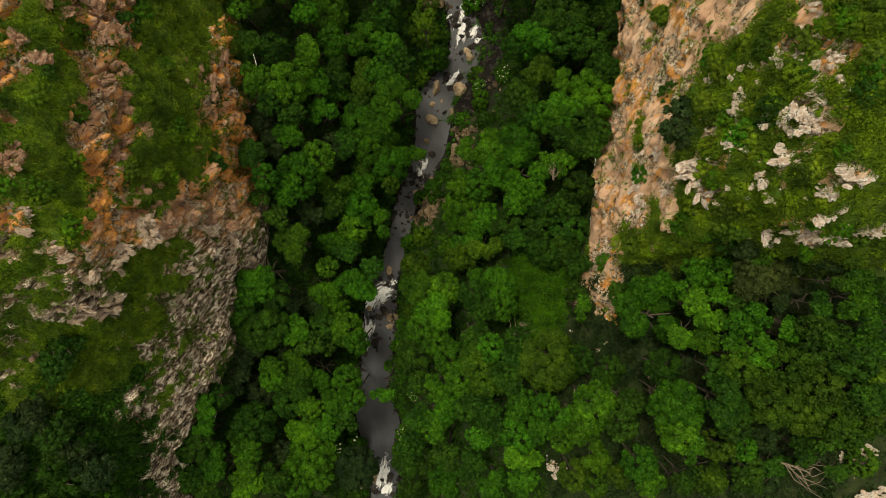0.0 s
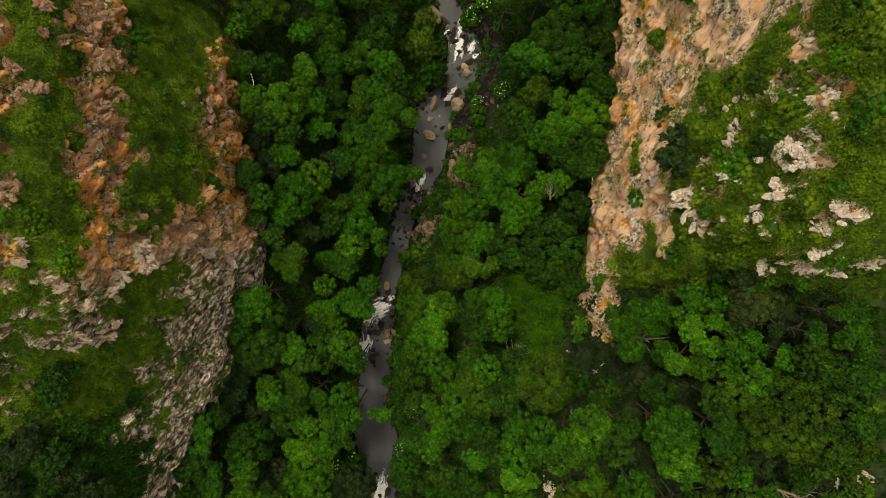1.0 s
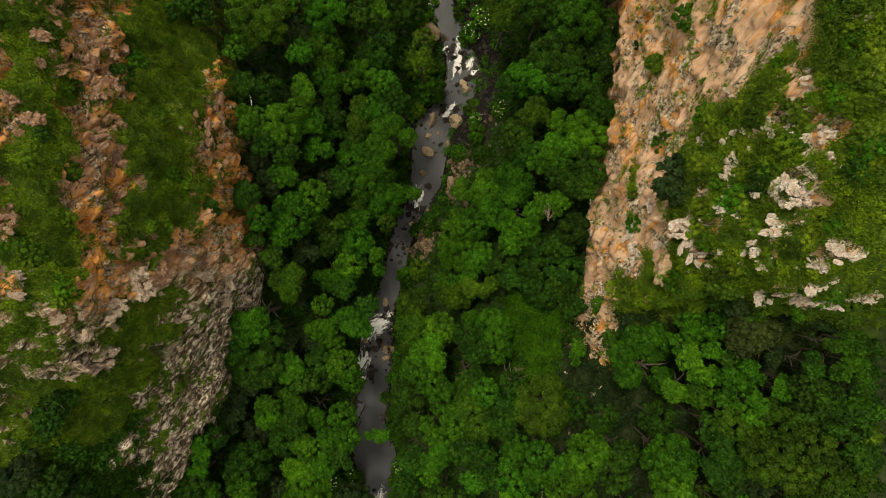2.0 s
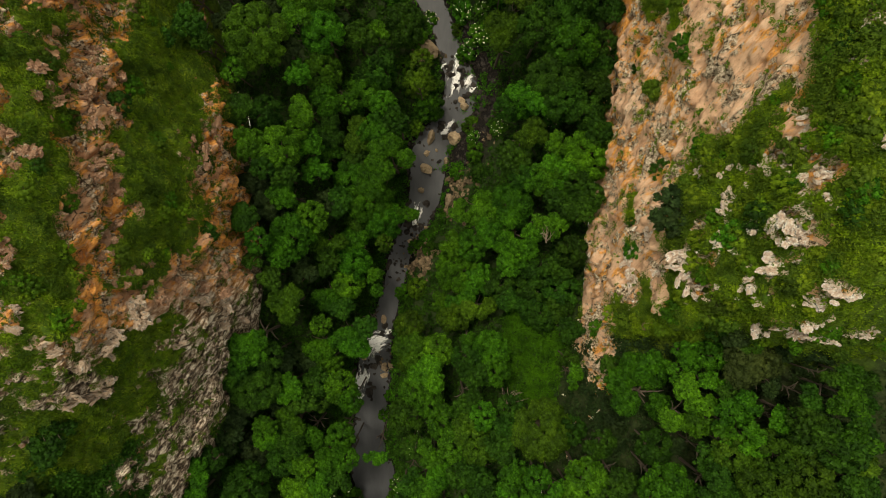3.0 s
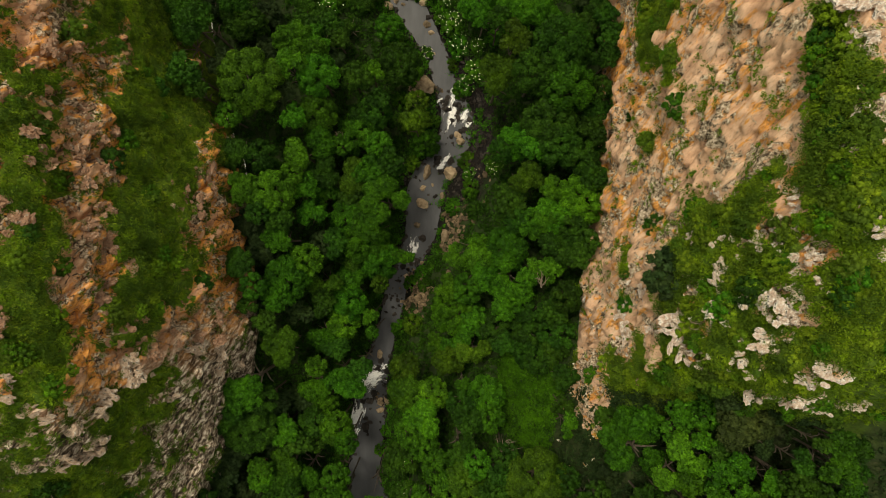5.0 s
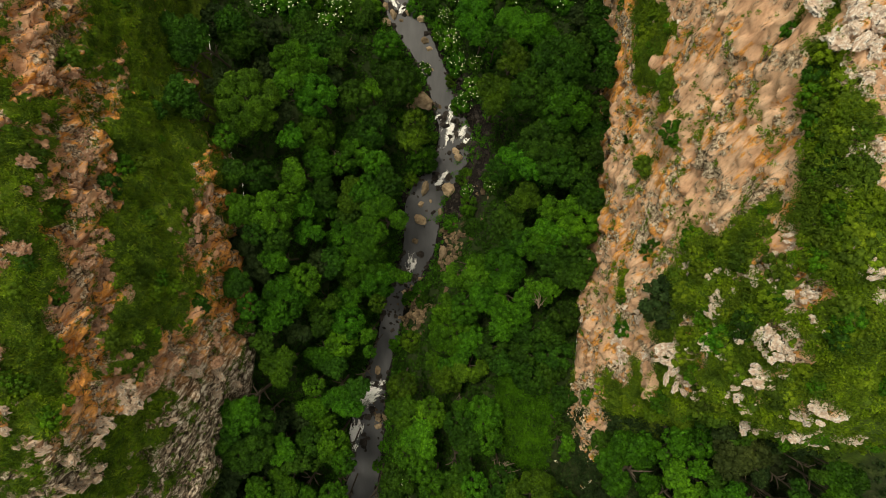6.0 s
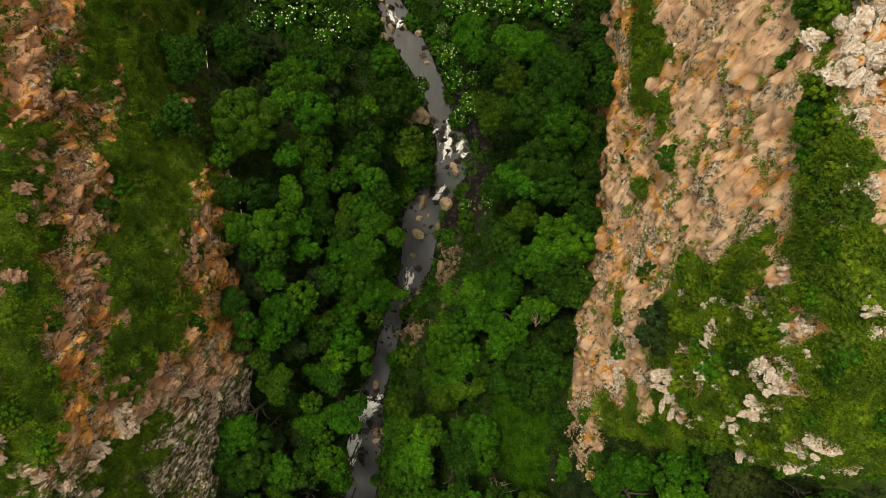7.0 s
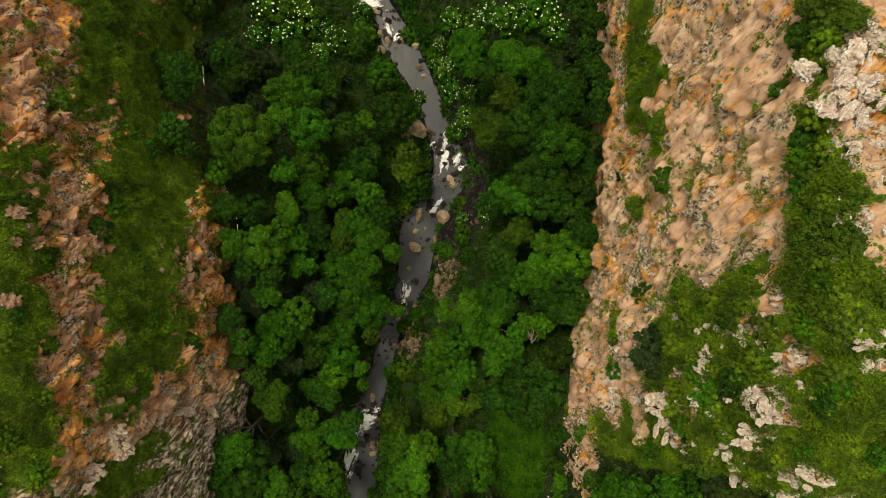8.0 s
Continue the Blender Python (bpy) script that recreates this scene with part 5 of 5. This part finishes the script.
STONES = {k: [rock_mesh("boulder", 80 + s, m, ICO3, 0.6) for s in range(4)] for k, m in (("tan", boulder_tan), ("dark", boulder_dark))}
for x, y, a, b_ in BOULDERS:
    ob = new("boulder", rock_rng.choice(STONES["tan"]))
    h = (a + b_) * 0.4
    ob.matrix_basis = Matrix.LocRotScale((x, y, max(ground_z(x, y), -0.1) + h * 0.4), Euler((0, 0, rock_rng.uniform(-0.6, 0.6))), (a * 1.25, b_ * 1.25, h * 1.2))
    tagged(ob, "tan sandstone boulder standing in the shallow river", "boulder", "river boulders")


def scattered_stones(name, label, places, lo, hi, material, seed):
    """Many loose stones as one mass."""
    rng = np.random.default_rng(seed)
    verts, faces, base = [], [], 0
    forms = [rock_mesh("stone_form", 200 + s, material, ICO2, 0.5) for s in range(5)]
    shapes = [(np.array([q.co[:] for q in me.vertices]), np.array([q.vertices[:] for q in me.polygons])) for me in forms]
    for me in forms:
        bpy.data.meshes.remove(me)
    for x, y, z in places:
        v, f = shapes[rng.integers(5)]
        s = lo * (hi / lo) ** (rng.random() ** 1.6)
        a = rng.uniform(0, 6.28)
        turn = np.array([[math.cos(a), -math.sin(a), 0], [math.sin(a), math.cos(a), 0], [0, 0, 1]])
        verts.append((v * np.array([1, rng.uniform(0.55, 1), rng.uniform(0.4, 0.7)]) * s) @ turn.T + (x, y, z + s * 0.15))
        faces.append(f + base)
        base += len(v)
    ob = new(name, mesh_of(name, np.concatenate(verts).tolist(), np.concatenate(faces).tolist(), material))
    return tagged(ob, label, "stones", kind="stuff")


def on_floor(x, y):
    return nearest_z(FLOOR_GRID, x, y)


stone_rng = random.Random(33)
bank = []
for k in range(520):
    y = stone_rng.uniform(-56, 84)
    xc, hw = (float(q) for q in river(y))
    x = xc + hw * stone_rng.choice((-1, 1)) * stone_rng.gauss(1.02, 0.16)
    bank.append((x, y, max(on_floor(x, y), -0.15)))
for y0, y1, count in ((3.5, 17, 60), (-19, -5, 60), (38, 48, 40), (70, 80, 36), (-50, -44, 30), (24, 33, 14)):
    for _ in range(count):
        y = stone_rng.uniform(y0, y1)
        xc, hw = (float(q) for q in river(y))
        x = xc + hw * stone_rng.uniform(-1.05, 1.05)
        bank.append((x, y, -0.05 + stone_rng.random() * 0.16))
for _ in range(260):  # the wet debris bank
    y = stone_rng.uniform(26, 55)
    xc, hw = (float(q) for q in river(y))
    x = xc + hw * stone_rng.uniform(0.95, 2.4)
    bank.append((x, y, on_floor(x, y)))
scattered_stones("river_stones", "dark wet stones along the river's edges", bank, 0.2, 0.9, boulder_dark, 3)
bank = []
RUBBLE = [(3.2, 18.5, 2.0, 3.6, 60), (-3.2, 7.6, 3.2, 3.6, 120), (-4.8, 12.5, 1.5, 2.5, 30), (4.4, 23.0, 2.6, 2.6, 60), (9.0, 30.0, 2.5, 4.0, 14), (-11.0, -13.5, 1.4, 2.5, 36), (-2.2, 49.5, 2.4, 1.8, 70)]
for cx_, cy_, rx_, ry_, k in RUBBLE:
    for _ in range(k):
        x, y = cx_ + stone_rng.gauss(0, 0.5) * rx_, cy_ + stone_rng.gauss(0, 0.5) * ry_
        bank.append((x, y, on_floor(x, y) + 0.1))
scattered_stones("rubble", "brown broken rock rubble on the river bank", bank, 0.28, 1.0, rubble_brown, 4)


# ---- white water ----
def foam_sheet(length, width, seed):
    """Torn tongues of foam along x: places, quads, and how thick the foam lies."""
    g_ = 0.07
    nx, ny = int(length * 2.8 / g_), int(width * 3.0 / g_)
    gx, gy = np.meshgrid((np.arange(nx) - nx / 2) * g_, (np.arange(ny) - ny / 2) * g_, indexing="ij")
    p = np.stack([gx.ravel(), gy.ravel(), np.full(gx.size, seed * 1.7)], 1)
    q = p + np.stack([fbm(p / 1.1, 3, 0.6, seed) * 0.9, fbm(p / 0.8 + 9, 3, 0.6, seed + 2) * 0.9, np.zeros(len(p))], 1)
    fall = np.exp(-((q[:, 0] / length) ** 2 + (q[:, 1] / width) ** 2) * 1.3)
    streak = fbm(q * np.array([0.8, 3.4, 1.0]), 4, 0.62, seed + 5)
    thick = np.clip((fall * 1.0 + streak * 1.7 - 0.36) / 0.65, 0, 1)
    keep = (thick > 0.02).reshape(nx, ny)
    p[:, 2] = 0.03 + 0.34 * fall * (0.5 + streak) + 0.14 * (fbm(p * 4, 2, 0.5, seed + 8) + 0.5)
    use = keep[:-1, :-1] & keep[1:, :-1] & keep[1:, 1:] & keep[:-1, 1:]
    idx = np.arange(nx * ny).reshape(nx, ny)
    quads = np.stack([idx[:-1, :-1][use], idx[1:, :-1][use], idx[1:, 1:][use], idx[:-1, 1:][use]], 1)
    names, back = np.unique(quads, return_inverse=True)
    return p[names], back.reshape(-1, 4), thick[names]


verts, faces, thicks, base = [], [], [], 0
for i, (x, y, a, b_, turn) in enumerate(FOAM):
    v, f, thick = foam_sheet(a * 1.05, b_ * 1.2, 300 + i)
    c, s_ = math.cos(radians(turn)), math.sin(radians(turn))
    verts.append(v @ np.array([[c, s_, 0], [-s_, c, 0], [0, 0, 1]]) + (x, y, 0.1))
    faces.append(f + base)
    thicks.append(thick)
    base += len(v)
foam_data = mesh_of("foam", np.concatenate(verts).tolist(), np.concatenate(faces).tolist(), foam_white, True)
foam_data.attributes.new("thick", "FLOAT", "POINT").data.foreach_set("value", np.concatenate(thicks).astype(np.float32))
for i, (x, y, a, b_, turn) in enumerate(FOAM):  # the dark rocks that break the water
    for _ in range(5):
        t, w = stone_rng.uniform(-1.2, 1.2) * a, stone_rng.choice((-1, 1)) * stone_rng.uniform(1.2, 2.3) * b_
        bx, by = x + t * math.cos(radians(turn)) - w * math.sin(radians(turn)), y + t * math.sin(radians(turn)) + w * math.cos(radians(turn))
        s = stone_rng.uniform(0.3, 0.85)
        ob = new("wet_boulder", stone_rng.choice(STONES["dark"]))
        ob.matrix_basis = Matrix.LocRotScale((bx, by, s * 0.1), Euler((0, 0, stone_rng.uniform(0, 6.28))), (s * 1.3, s, s * 0.6))
        tagged(ob, "dark wet boulder beside the white water", "boulder", "rapid boulders")
tagged(new("foam", foam_data), "white foaming water of the small rapids", "foam", kind="stuff")


# ---- shrubs ----
def shrub_stems(seed):
    rng = random.Random(seed)
    pieces = []
    for k in range(6):
        a = k * 1.05 + rng.uniform(-0.3, 0.3)
        w = np.array([math.cos(a), math.sin(a), 0])
        pieces.append(tube([(0, 0, -0.15), w * 0.2 + (0, 0, 0.3), w * 0.5 + (0, 0, 0.65)], (0.03, 0.022, 0.008), 5))
    return mesh_of("stem", *joined(pieces), bark, True)


STEMS = [shrub_stems(s) for s in range(3)]
FOLIAGE = {(k, s): crown_mesh("foliage", 1.5, LEAF[k], 500 + s, "round", 0.11, 26, 0.55) for k in ("bright", "yellow", "green", "shade", "deep", "moor", "heath", "heath_bright") for s in range(2)}


def flower_mesh(seed):
    """Open white flowers over a dome of radius 1.5 whose top is at z = 0."""
    rng = np.random.default_rng(seed)
    verts, faces, base = [], [], 0
    for _ in range(26):
        a, h = rng.uniform(0, 6.28), 1.4 * np.sqrt(rng.random())
        c = np.array([h * np.cos(a), h * np.sin(a), -0.36 * h * h + 0.1])
        d = np.array([np.cos(a) * h * 0.4, np.sin(a) * h * 0.4, 1.0]) + rng.normal(0, 0.25, 3)
        d /= np.linalg.norm(d)
        e = np.cross(d, (0.2, 0.9, 0.1))
        e /= np.linalg.norm(e)
        g_ = np.cross(d, e)
        s = rng.uniform(0.05, 0.105)
        ring = [c + s * (1.0 if k % 2 else 0.6) * (math.cos(k * math.pi / 5) * e + math.sin(k * math.pi / 5) * g_) + d * 0.03 for k in range(10)]
        verts += ring + [c]
        faces += [(base + k, base + (k + 1) % 10, base + 10) for k in range(10)]
        base += 11
    return mesh_of("blossom", [q.tolist() for q in verts], faces, petal)


FLOWERS = [flower_mesh(s) for s in range(4)]
shrub_rng = random.Random(44)


def shrub(name, label, kind, x, y, r, z, tall=1.0, flowers=False, group="bank shrubs"):
    ob = new(name)
    ob.matrix_basis = pose(x, y, z)
    tagged(ob, label, "shrub", group)
    h = r * 1.1 * tall
    turn = Euler((0, 0, shrub_rng.uniform(0, 6.28)))
    part("stem", shrub_rng.choice(STEMS), ob, Matrix.LocRotScale(None, turn, (r, r, h)))
    s = r / 1.5
    m = Matrix.LocRotScale((0, 0, h), turn, (s * shrub_rng.uniform(0.9, 1.15), s * shrub_rng.uniform(0.9, 1.15), s))
    leaves = part("foliage", FOLIAGE[(kind, shrub_rng.randrange(2))], ob, m)
    if flowers:
        part("blossom", shrub_rng.choice(FLOWERS), leaves, None, "open white flowers")["kind"] = "stuff"
    return ob


for x, y, r in FLOWERING:
    shrub("flowering_shrub", "leafy green shrub with open white flowers near the river", "green", x, y, r * 1.1, on_floor(x, y), 0.9, True, "flowering shrubs")
for i, (x, y, r) in enumerate(BANK_SHRUBS):
    shrub("shrub", "leafy green shrub hanging over the river bank", ("green", "yellow", "green", "deep")[i % 4], x, y, r * 1.1, on_floor(x, y))
for i, (x, y, r) in enumerate(CLIFF_BUSHES):
    grid = EAST_GRID if x > 0 else WEST_GRID
    dark = r > 2.0
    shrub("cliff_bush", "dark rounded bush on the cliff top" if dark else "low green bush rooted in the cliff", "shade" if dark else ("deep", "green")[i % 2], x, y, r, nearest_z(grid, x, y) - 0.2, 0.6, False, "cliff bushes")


bush_rng = np.random.default_rng(91)
for grid, bare, count in ((EAST_GRID, EAST_BARE, 232), (WEST_GRID, WEST_BARE, 64)):
    p = grid.reshape(-1, 3)
    ok = p[(bare.reshape(-1) < 0.4) & (p[:, 1] > -1) & (p[:, 1] < 62) & (np.abs(p[:, 0]) < 47) & (p[:, 2] > 30)]
    for n_, (x, y, z) in enumerate(ok[bush_rng.choice(len(ok), count, replace=False)]):
        shrub("heath_bush", "rounded green heath bush on the cliff top", ("moor", "heath", "heath_bright" if x > 0 else "yellow", "heath", "moor", "bright")[n_ % 6], x, y, float(bush_rng.uniform(0.6, 1.5)), z - 0.15, 0.7, False, "heath bushes")


# ---- heath and grass on the cliffs, undergrowth on the floor ----
def clump_mass(name, label, category, places, radius, leaves, leaf, material, seed, tall=0.8):
    """Leafy clumps at many places, one mass."""
    rng = np.random.default_rng(seed)
    k = len(places)
    places = places + rng.normal(0, 0.22, (k, 3)) * np.array([1, 1, 0])
    r = np.repeat(rng.uniform(radius[0], radius[1], k), leaves)
    d = rng.normal(0, 1, (k * leaves, 3))
    d[:, 2] = np.abs(d[:, 2])
    d /= np.linalg.norm(d, axis=1, keepdims=True)
    c = np.repeat(places, leaves, 0) + d * r[:, None] * rng.uniform(0.55, 1.1, k * leaves)[:, None] * np.array([1, 1, tall])
    v, f = leaf_quads(c, d + np.array([0, 0, 0.4]), leaf, rng, 1.0)
    me = bpy.data.meshes.new(name)
    me.from_pydata(v.tolist(), [], f.tolist())
    me.materials.append(material)
    return tagged(new(name, me), label, category, kind="stuff")


def tuft_mass(name, label, places, height, blades, material, seed):
    """Grass tufts: thin bent blades that lean every way."""
    rng = np.random.default_rng(seed)
    k = len(places) * blades
    o = np.repeat(places, blades, 0) + rng.normal(0, 0.2, (k, 3)) * np.array([1, 1, 0])
    a = rng.uniform(0, 6.28, k)
    h = rng.uniform(height[0], height[1], k)
    out = np.stack([np.cos(a), np.sin(a), np.zeros(k)], 1)
    side = np.stack([-np.sin(a), np.cos(a), np.zeros(k)], 1) * (h * 0.11)[:, None]
    tip = o + out * (h * rng.uniform(0.3, 0.9, k))[:, None] + np.array([0, 0, 1]) * (h * rng.uniform(0.45, 0.9, k))[:, None]
    v = np.stack([o - side, o + side, tip], 1).reshape(-1, 3)
    me = bpy.data.meshes.new(name)
    me.from_pydata(v.tolist(), [], np.arange(3 * k).reshape(-1, 3).tolist())
    me.materials.append(material)
    return tagged(new(name, me), label, "grass", kind="stuff")


pick_rng = np.random.default_rng(77)
for side_name, grid, bare in (("west", WEST_GRID, WEST_BARE), ("east", EAST_GRID, EAST_BARE)):
    p = grid.reshape(-1, 3)
    view = (p[:, 1] > -56) & (p[:, 1] < 84) & (np.abs(p[:, 0]) < 58) & (p[:, 2] > 19)
    scree = p[view & (bare.reshape(-1) > 0.08) & (bare.reshape(-1) < 0.7)]
    scree = scree[pick_rng.choice(len(scree), 420, replace=False)]
    scattered_stones("loose_rocks", "loose broken rocks between the plants on the cliff", scree.tolist(), 0.12, 0.55, OUTCROP["pale" if side_name == "east" else "rust"], 8)
    crack = p[view & (bare.reshape(-1) > 0.8) & (fbm(p / 1.8, 4, 0.6, 110) > (0.07 if side_name == "west" else 0.12))]
    p = p[view & (bare.reshape(-1) < 0.5)]
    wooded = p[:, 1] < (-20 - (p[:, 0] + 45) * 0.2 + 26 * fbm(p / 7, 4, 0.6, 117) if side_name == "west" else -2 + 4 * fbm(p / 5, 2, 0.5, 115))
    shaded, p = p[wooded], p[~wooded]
    patch = fbm(p / 2.6, 3, 0.55, 120) + 0.35 * fbm(p / 0.9, 2, 0.5, 130)
    for name, label, q, count, radius, leaves, leaf, mat in (
        ("heath", "dark green heath bushes on the cliff's ledges", p[patch > 0.02], 1500 if side_name == "east" else 1200, (0.5, 1.15), 150, 0.085, "moor"),
        ("heath", "green heath on the cliff's ledges", p[patch > -0.06], 2200 if side_name == "east" else 1300, (0.3, 0.8), 56, 0.085, "heath_bright" if side_name == "east" else "heath"),
        ("ferns", "bright green ferns and herbs on the cliff's ledges", p[patch < 0.06], 3200, (0.2, 0.6), 30, 0.11, "fern"),
        ("cliff_plants", "small green plants in the cracks of the rock", crack, 4200 if side_name == "west" else 2600, (0.12, 0.55), 26, 0.09, "moor" if side_name == "west" else "heath"),
        # shade of the gaps between crowns is put into this leaf colour
        ("undergrowth", "green undergrowth between trees on the slope, coloured dark for the shaded gaps", shaded, 3600, (0.4, 1.1), 34, 0.17, "shade" if side_name == "east" else "deep"),
    ):
        q = q[pick_rng.choice(len(q), min(count, len(q)), replace=False)]
        clump_mass(name, label, "plants", q, radius, leaves, leaf, LEAF[mat], 140, 0.85)
    p = p[patch < (0.1 if side_name == "east" else 0.25)]
    q = p[pick_rng.choice(len(p), min(9000 if side_name == "east" else 20000, len(p)), replace=False)]
    tuft_mass("grass", "long green grass on the cliff's ledges", q, (0.25, 0.6), 5, LEAF["grass" if side_name == "east" else "meadow"], 150)

p = FLOOR_GRID.reshape(-1, 3)
away = np.abs(p[:, 0] - river(p[:, 1])[0]) / river(p[:, 1])[1]
near = (p[:, 1] > -58) & (p[:, 1] < 86) & (away > 1.25 + 0.4 * pick_rng.random(len(p)))
debris = (p[:, 0] > river(p[:, 1])[0]) & (p[:, 1] > 26) & (p[:, 1] < 56) & (away < 2.1)
for cx_, cy_, rx_, ry_, k in RUBBLE:
    debris |= ((p[:, 0] - cx_) / rx_) ** 2 + ((p[:, 1] - cy_) / ry_) ** 2 < 0.8
q = p[near & ~debris]
q = q[pick_rng.choice(len(q), 10500, replace=False)]
clump_mass("undergrowth", "low dark green undergrowth on the forest floor", "plants", q, (0.4, 1.1), 30, 0.22, LEAF["deep"], 160, 0.8)
q0 = p[(((p[:, 0] - 16.3) / 5.5) ** 2 + ((p[:, 1] + 6.8) / 8.5) ** 2 < 1)]
q0 = q0[pick_rng.choice(len(q0), 2600)]
clump_mass("glade_herbs", "fresh green herbs that cover a glade", "plants", q0, (0.4, 0.9), 34, 0.13, LEAF["glade"], 170, 0.7)
open_bank = p[(away > 1.15) & (away < 2.2) & (p[:, 1] > -56) & (p[:, 1] < 84) & ~debris]
open_bank = open_bank[pick_rng.choice(len(open_bank), 2600, replace=False)]
wet_bank = p[debris & (p[:, 1] > 26)]
wet_bank = wet_bank[fbm(wet_bank / 2.2, 3, 0.55, 190) > 0.04]
open_bank = np.concatenate([open_bank, wet_bank[pick_rng.choice(len(wet_bank), 260)]])
clump_mass("bank_herbs", "green herbs along the water", "plants", open_bank, (0.25, 0.8), 26, 0.15, LEAF["green"], 180, 0.8)


# ---- dead wood ----
stick_rng = random.Random(66)
sticks = []
for _ in range(520):
    y = stick_rng.uniform(27, 55)
    xc, hw = (float(q) for q in river(y))
    x = xc + hw * stick_rng.uniform(1.05, 2.7)
    a, s = stick_rng.uniform(0, 6.28), stick_rng.uniform(0.5, 1.8)
    o = np.array([x, y, on_floor(x, y) + 0.05])
    w = np.array([math.cos(a), math.sin(a), stick_rng.uniform(-0.05, 0.3)]) * s
    sticks.append(tube([o, o + w * 0.5 + (0, 0, 0.08), o + w], (0.05, 0.04, 0.015), 4))
tagged(new("driftwood", mesh_of("driftwood", *joined(sticks), wet_wood)), "dark tangled driftwood on the wet river bank", "driftwood", kind="stuff")


def dead_tree(label, x, y, z, spread, turn, seed, count=14):
    rng = random.Random(seed)
    ob = new("dead_tree")
    ob.matrix_basis = pose(x, y, z, 0, 0, turn)
    tagged(ob, label, "dead tree", "dead trees")
    part("trunk", mesh_of("trunk", *tube([(0, 0, -0.3), (spread * 0.25, 0.1, 0.3), (spread * 0.5, -0.1, 0.5)], (0.16, 0.12, 0.07), 7), deadwood, True), ob)
    for k in range(count):
        t = rng.uniform(0.05, 1)
        o = np.array([spread * 0.5 * t, 0, 0.1 + 0.4 * t])
        a = rng.gauss(0, 0.55)
        w = np.array([math.cos(a), math.sin(a), rng.uniform(-0.1, 0.35)]) * spread * rng.uniform(0.35, 0.8)
        bend = np.array([rng.gauss(0, 0.08), rng.gauss(0, 0.12), rng.gauss(0, 0.05)]) * spread
        part("branch", mesh_of("branch", *tube([o, o + w * 0.4 + bend, o + w * 0.75 + bend * 0.6, o + w], (0.06, 0.045, 0.03, 0.012), 5), deadwood, True), ob)
    return ob


for label, x, y, spread, turn, lift in (
    ("bleached fallen dead tree with bare branches", 39.5, -25.0, 6.0, -15, 4.5), ("grey dead branches over a gap in the forest", 10.0, -13.0, 3.2, 40, 9.0),
    ("brown dead shrub between green trees", 17.5, 11.0, 2.4, 100, 7.0), ("thin bare dead stems leaning over the forest", 26.4, -16.5, 2.6, 80, 6.0), ("grey dead twigs in the forest canopy", -15.0, 36.0, 2.0, 150, 8.0),
):
    dead_tree(label, x, y, ground_z(x, y) + lift, spread, turn, int(x * 10) % 97)

# ---- the forest goes on up and down the gorge ----
far_rng = random.Random(11)
pieces_v, pieces_f, base = [], [], 0
forms = [crown_for("deep", 2.5, k)[0] for k in range(3)]
forms = [(np.array([v.co[:] for v in me.vertices])[:], np.array([q.vertices[:] for q in me.polygons])) for me in forms]
for k in range(70):
    y = far_rng.choice((far_rng.uniform(-95, -52), far_rng.uniform(86, 130)))
    x = far_rng.uniform(-40, 30) + (float(river(y)[0]) + 5) * 0.8
    if abs(x - float(river(y)[0])) < float(river(y)[1]) + 3:
        continue
    v, f = forms[k % 3]
    f = f[:: 3]
    s = far_rng.uniform(0.9, 1.4)
    pieces_v.append(v * s + (x, y, ground_z(x, y) + far_rng.uniform(3, 6)))
    pieces_f.append(f + base)
    base += len(v)
tagged(new("far_forest", mesh_of("far_forest", np.concatenate(pieces_v).tolist(), np.concatenate(pieces_f).tolist(), LEAF["deep"])), "dark green forest further along the gorge", "forest", kind="stuff")
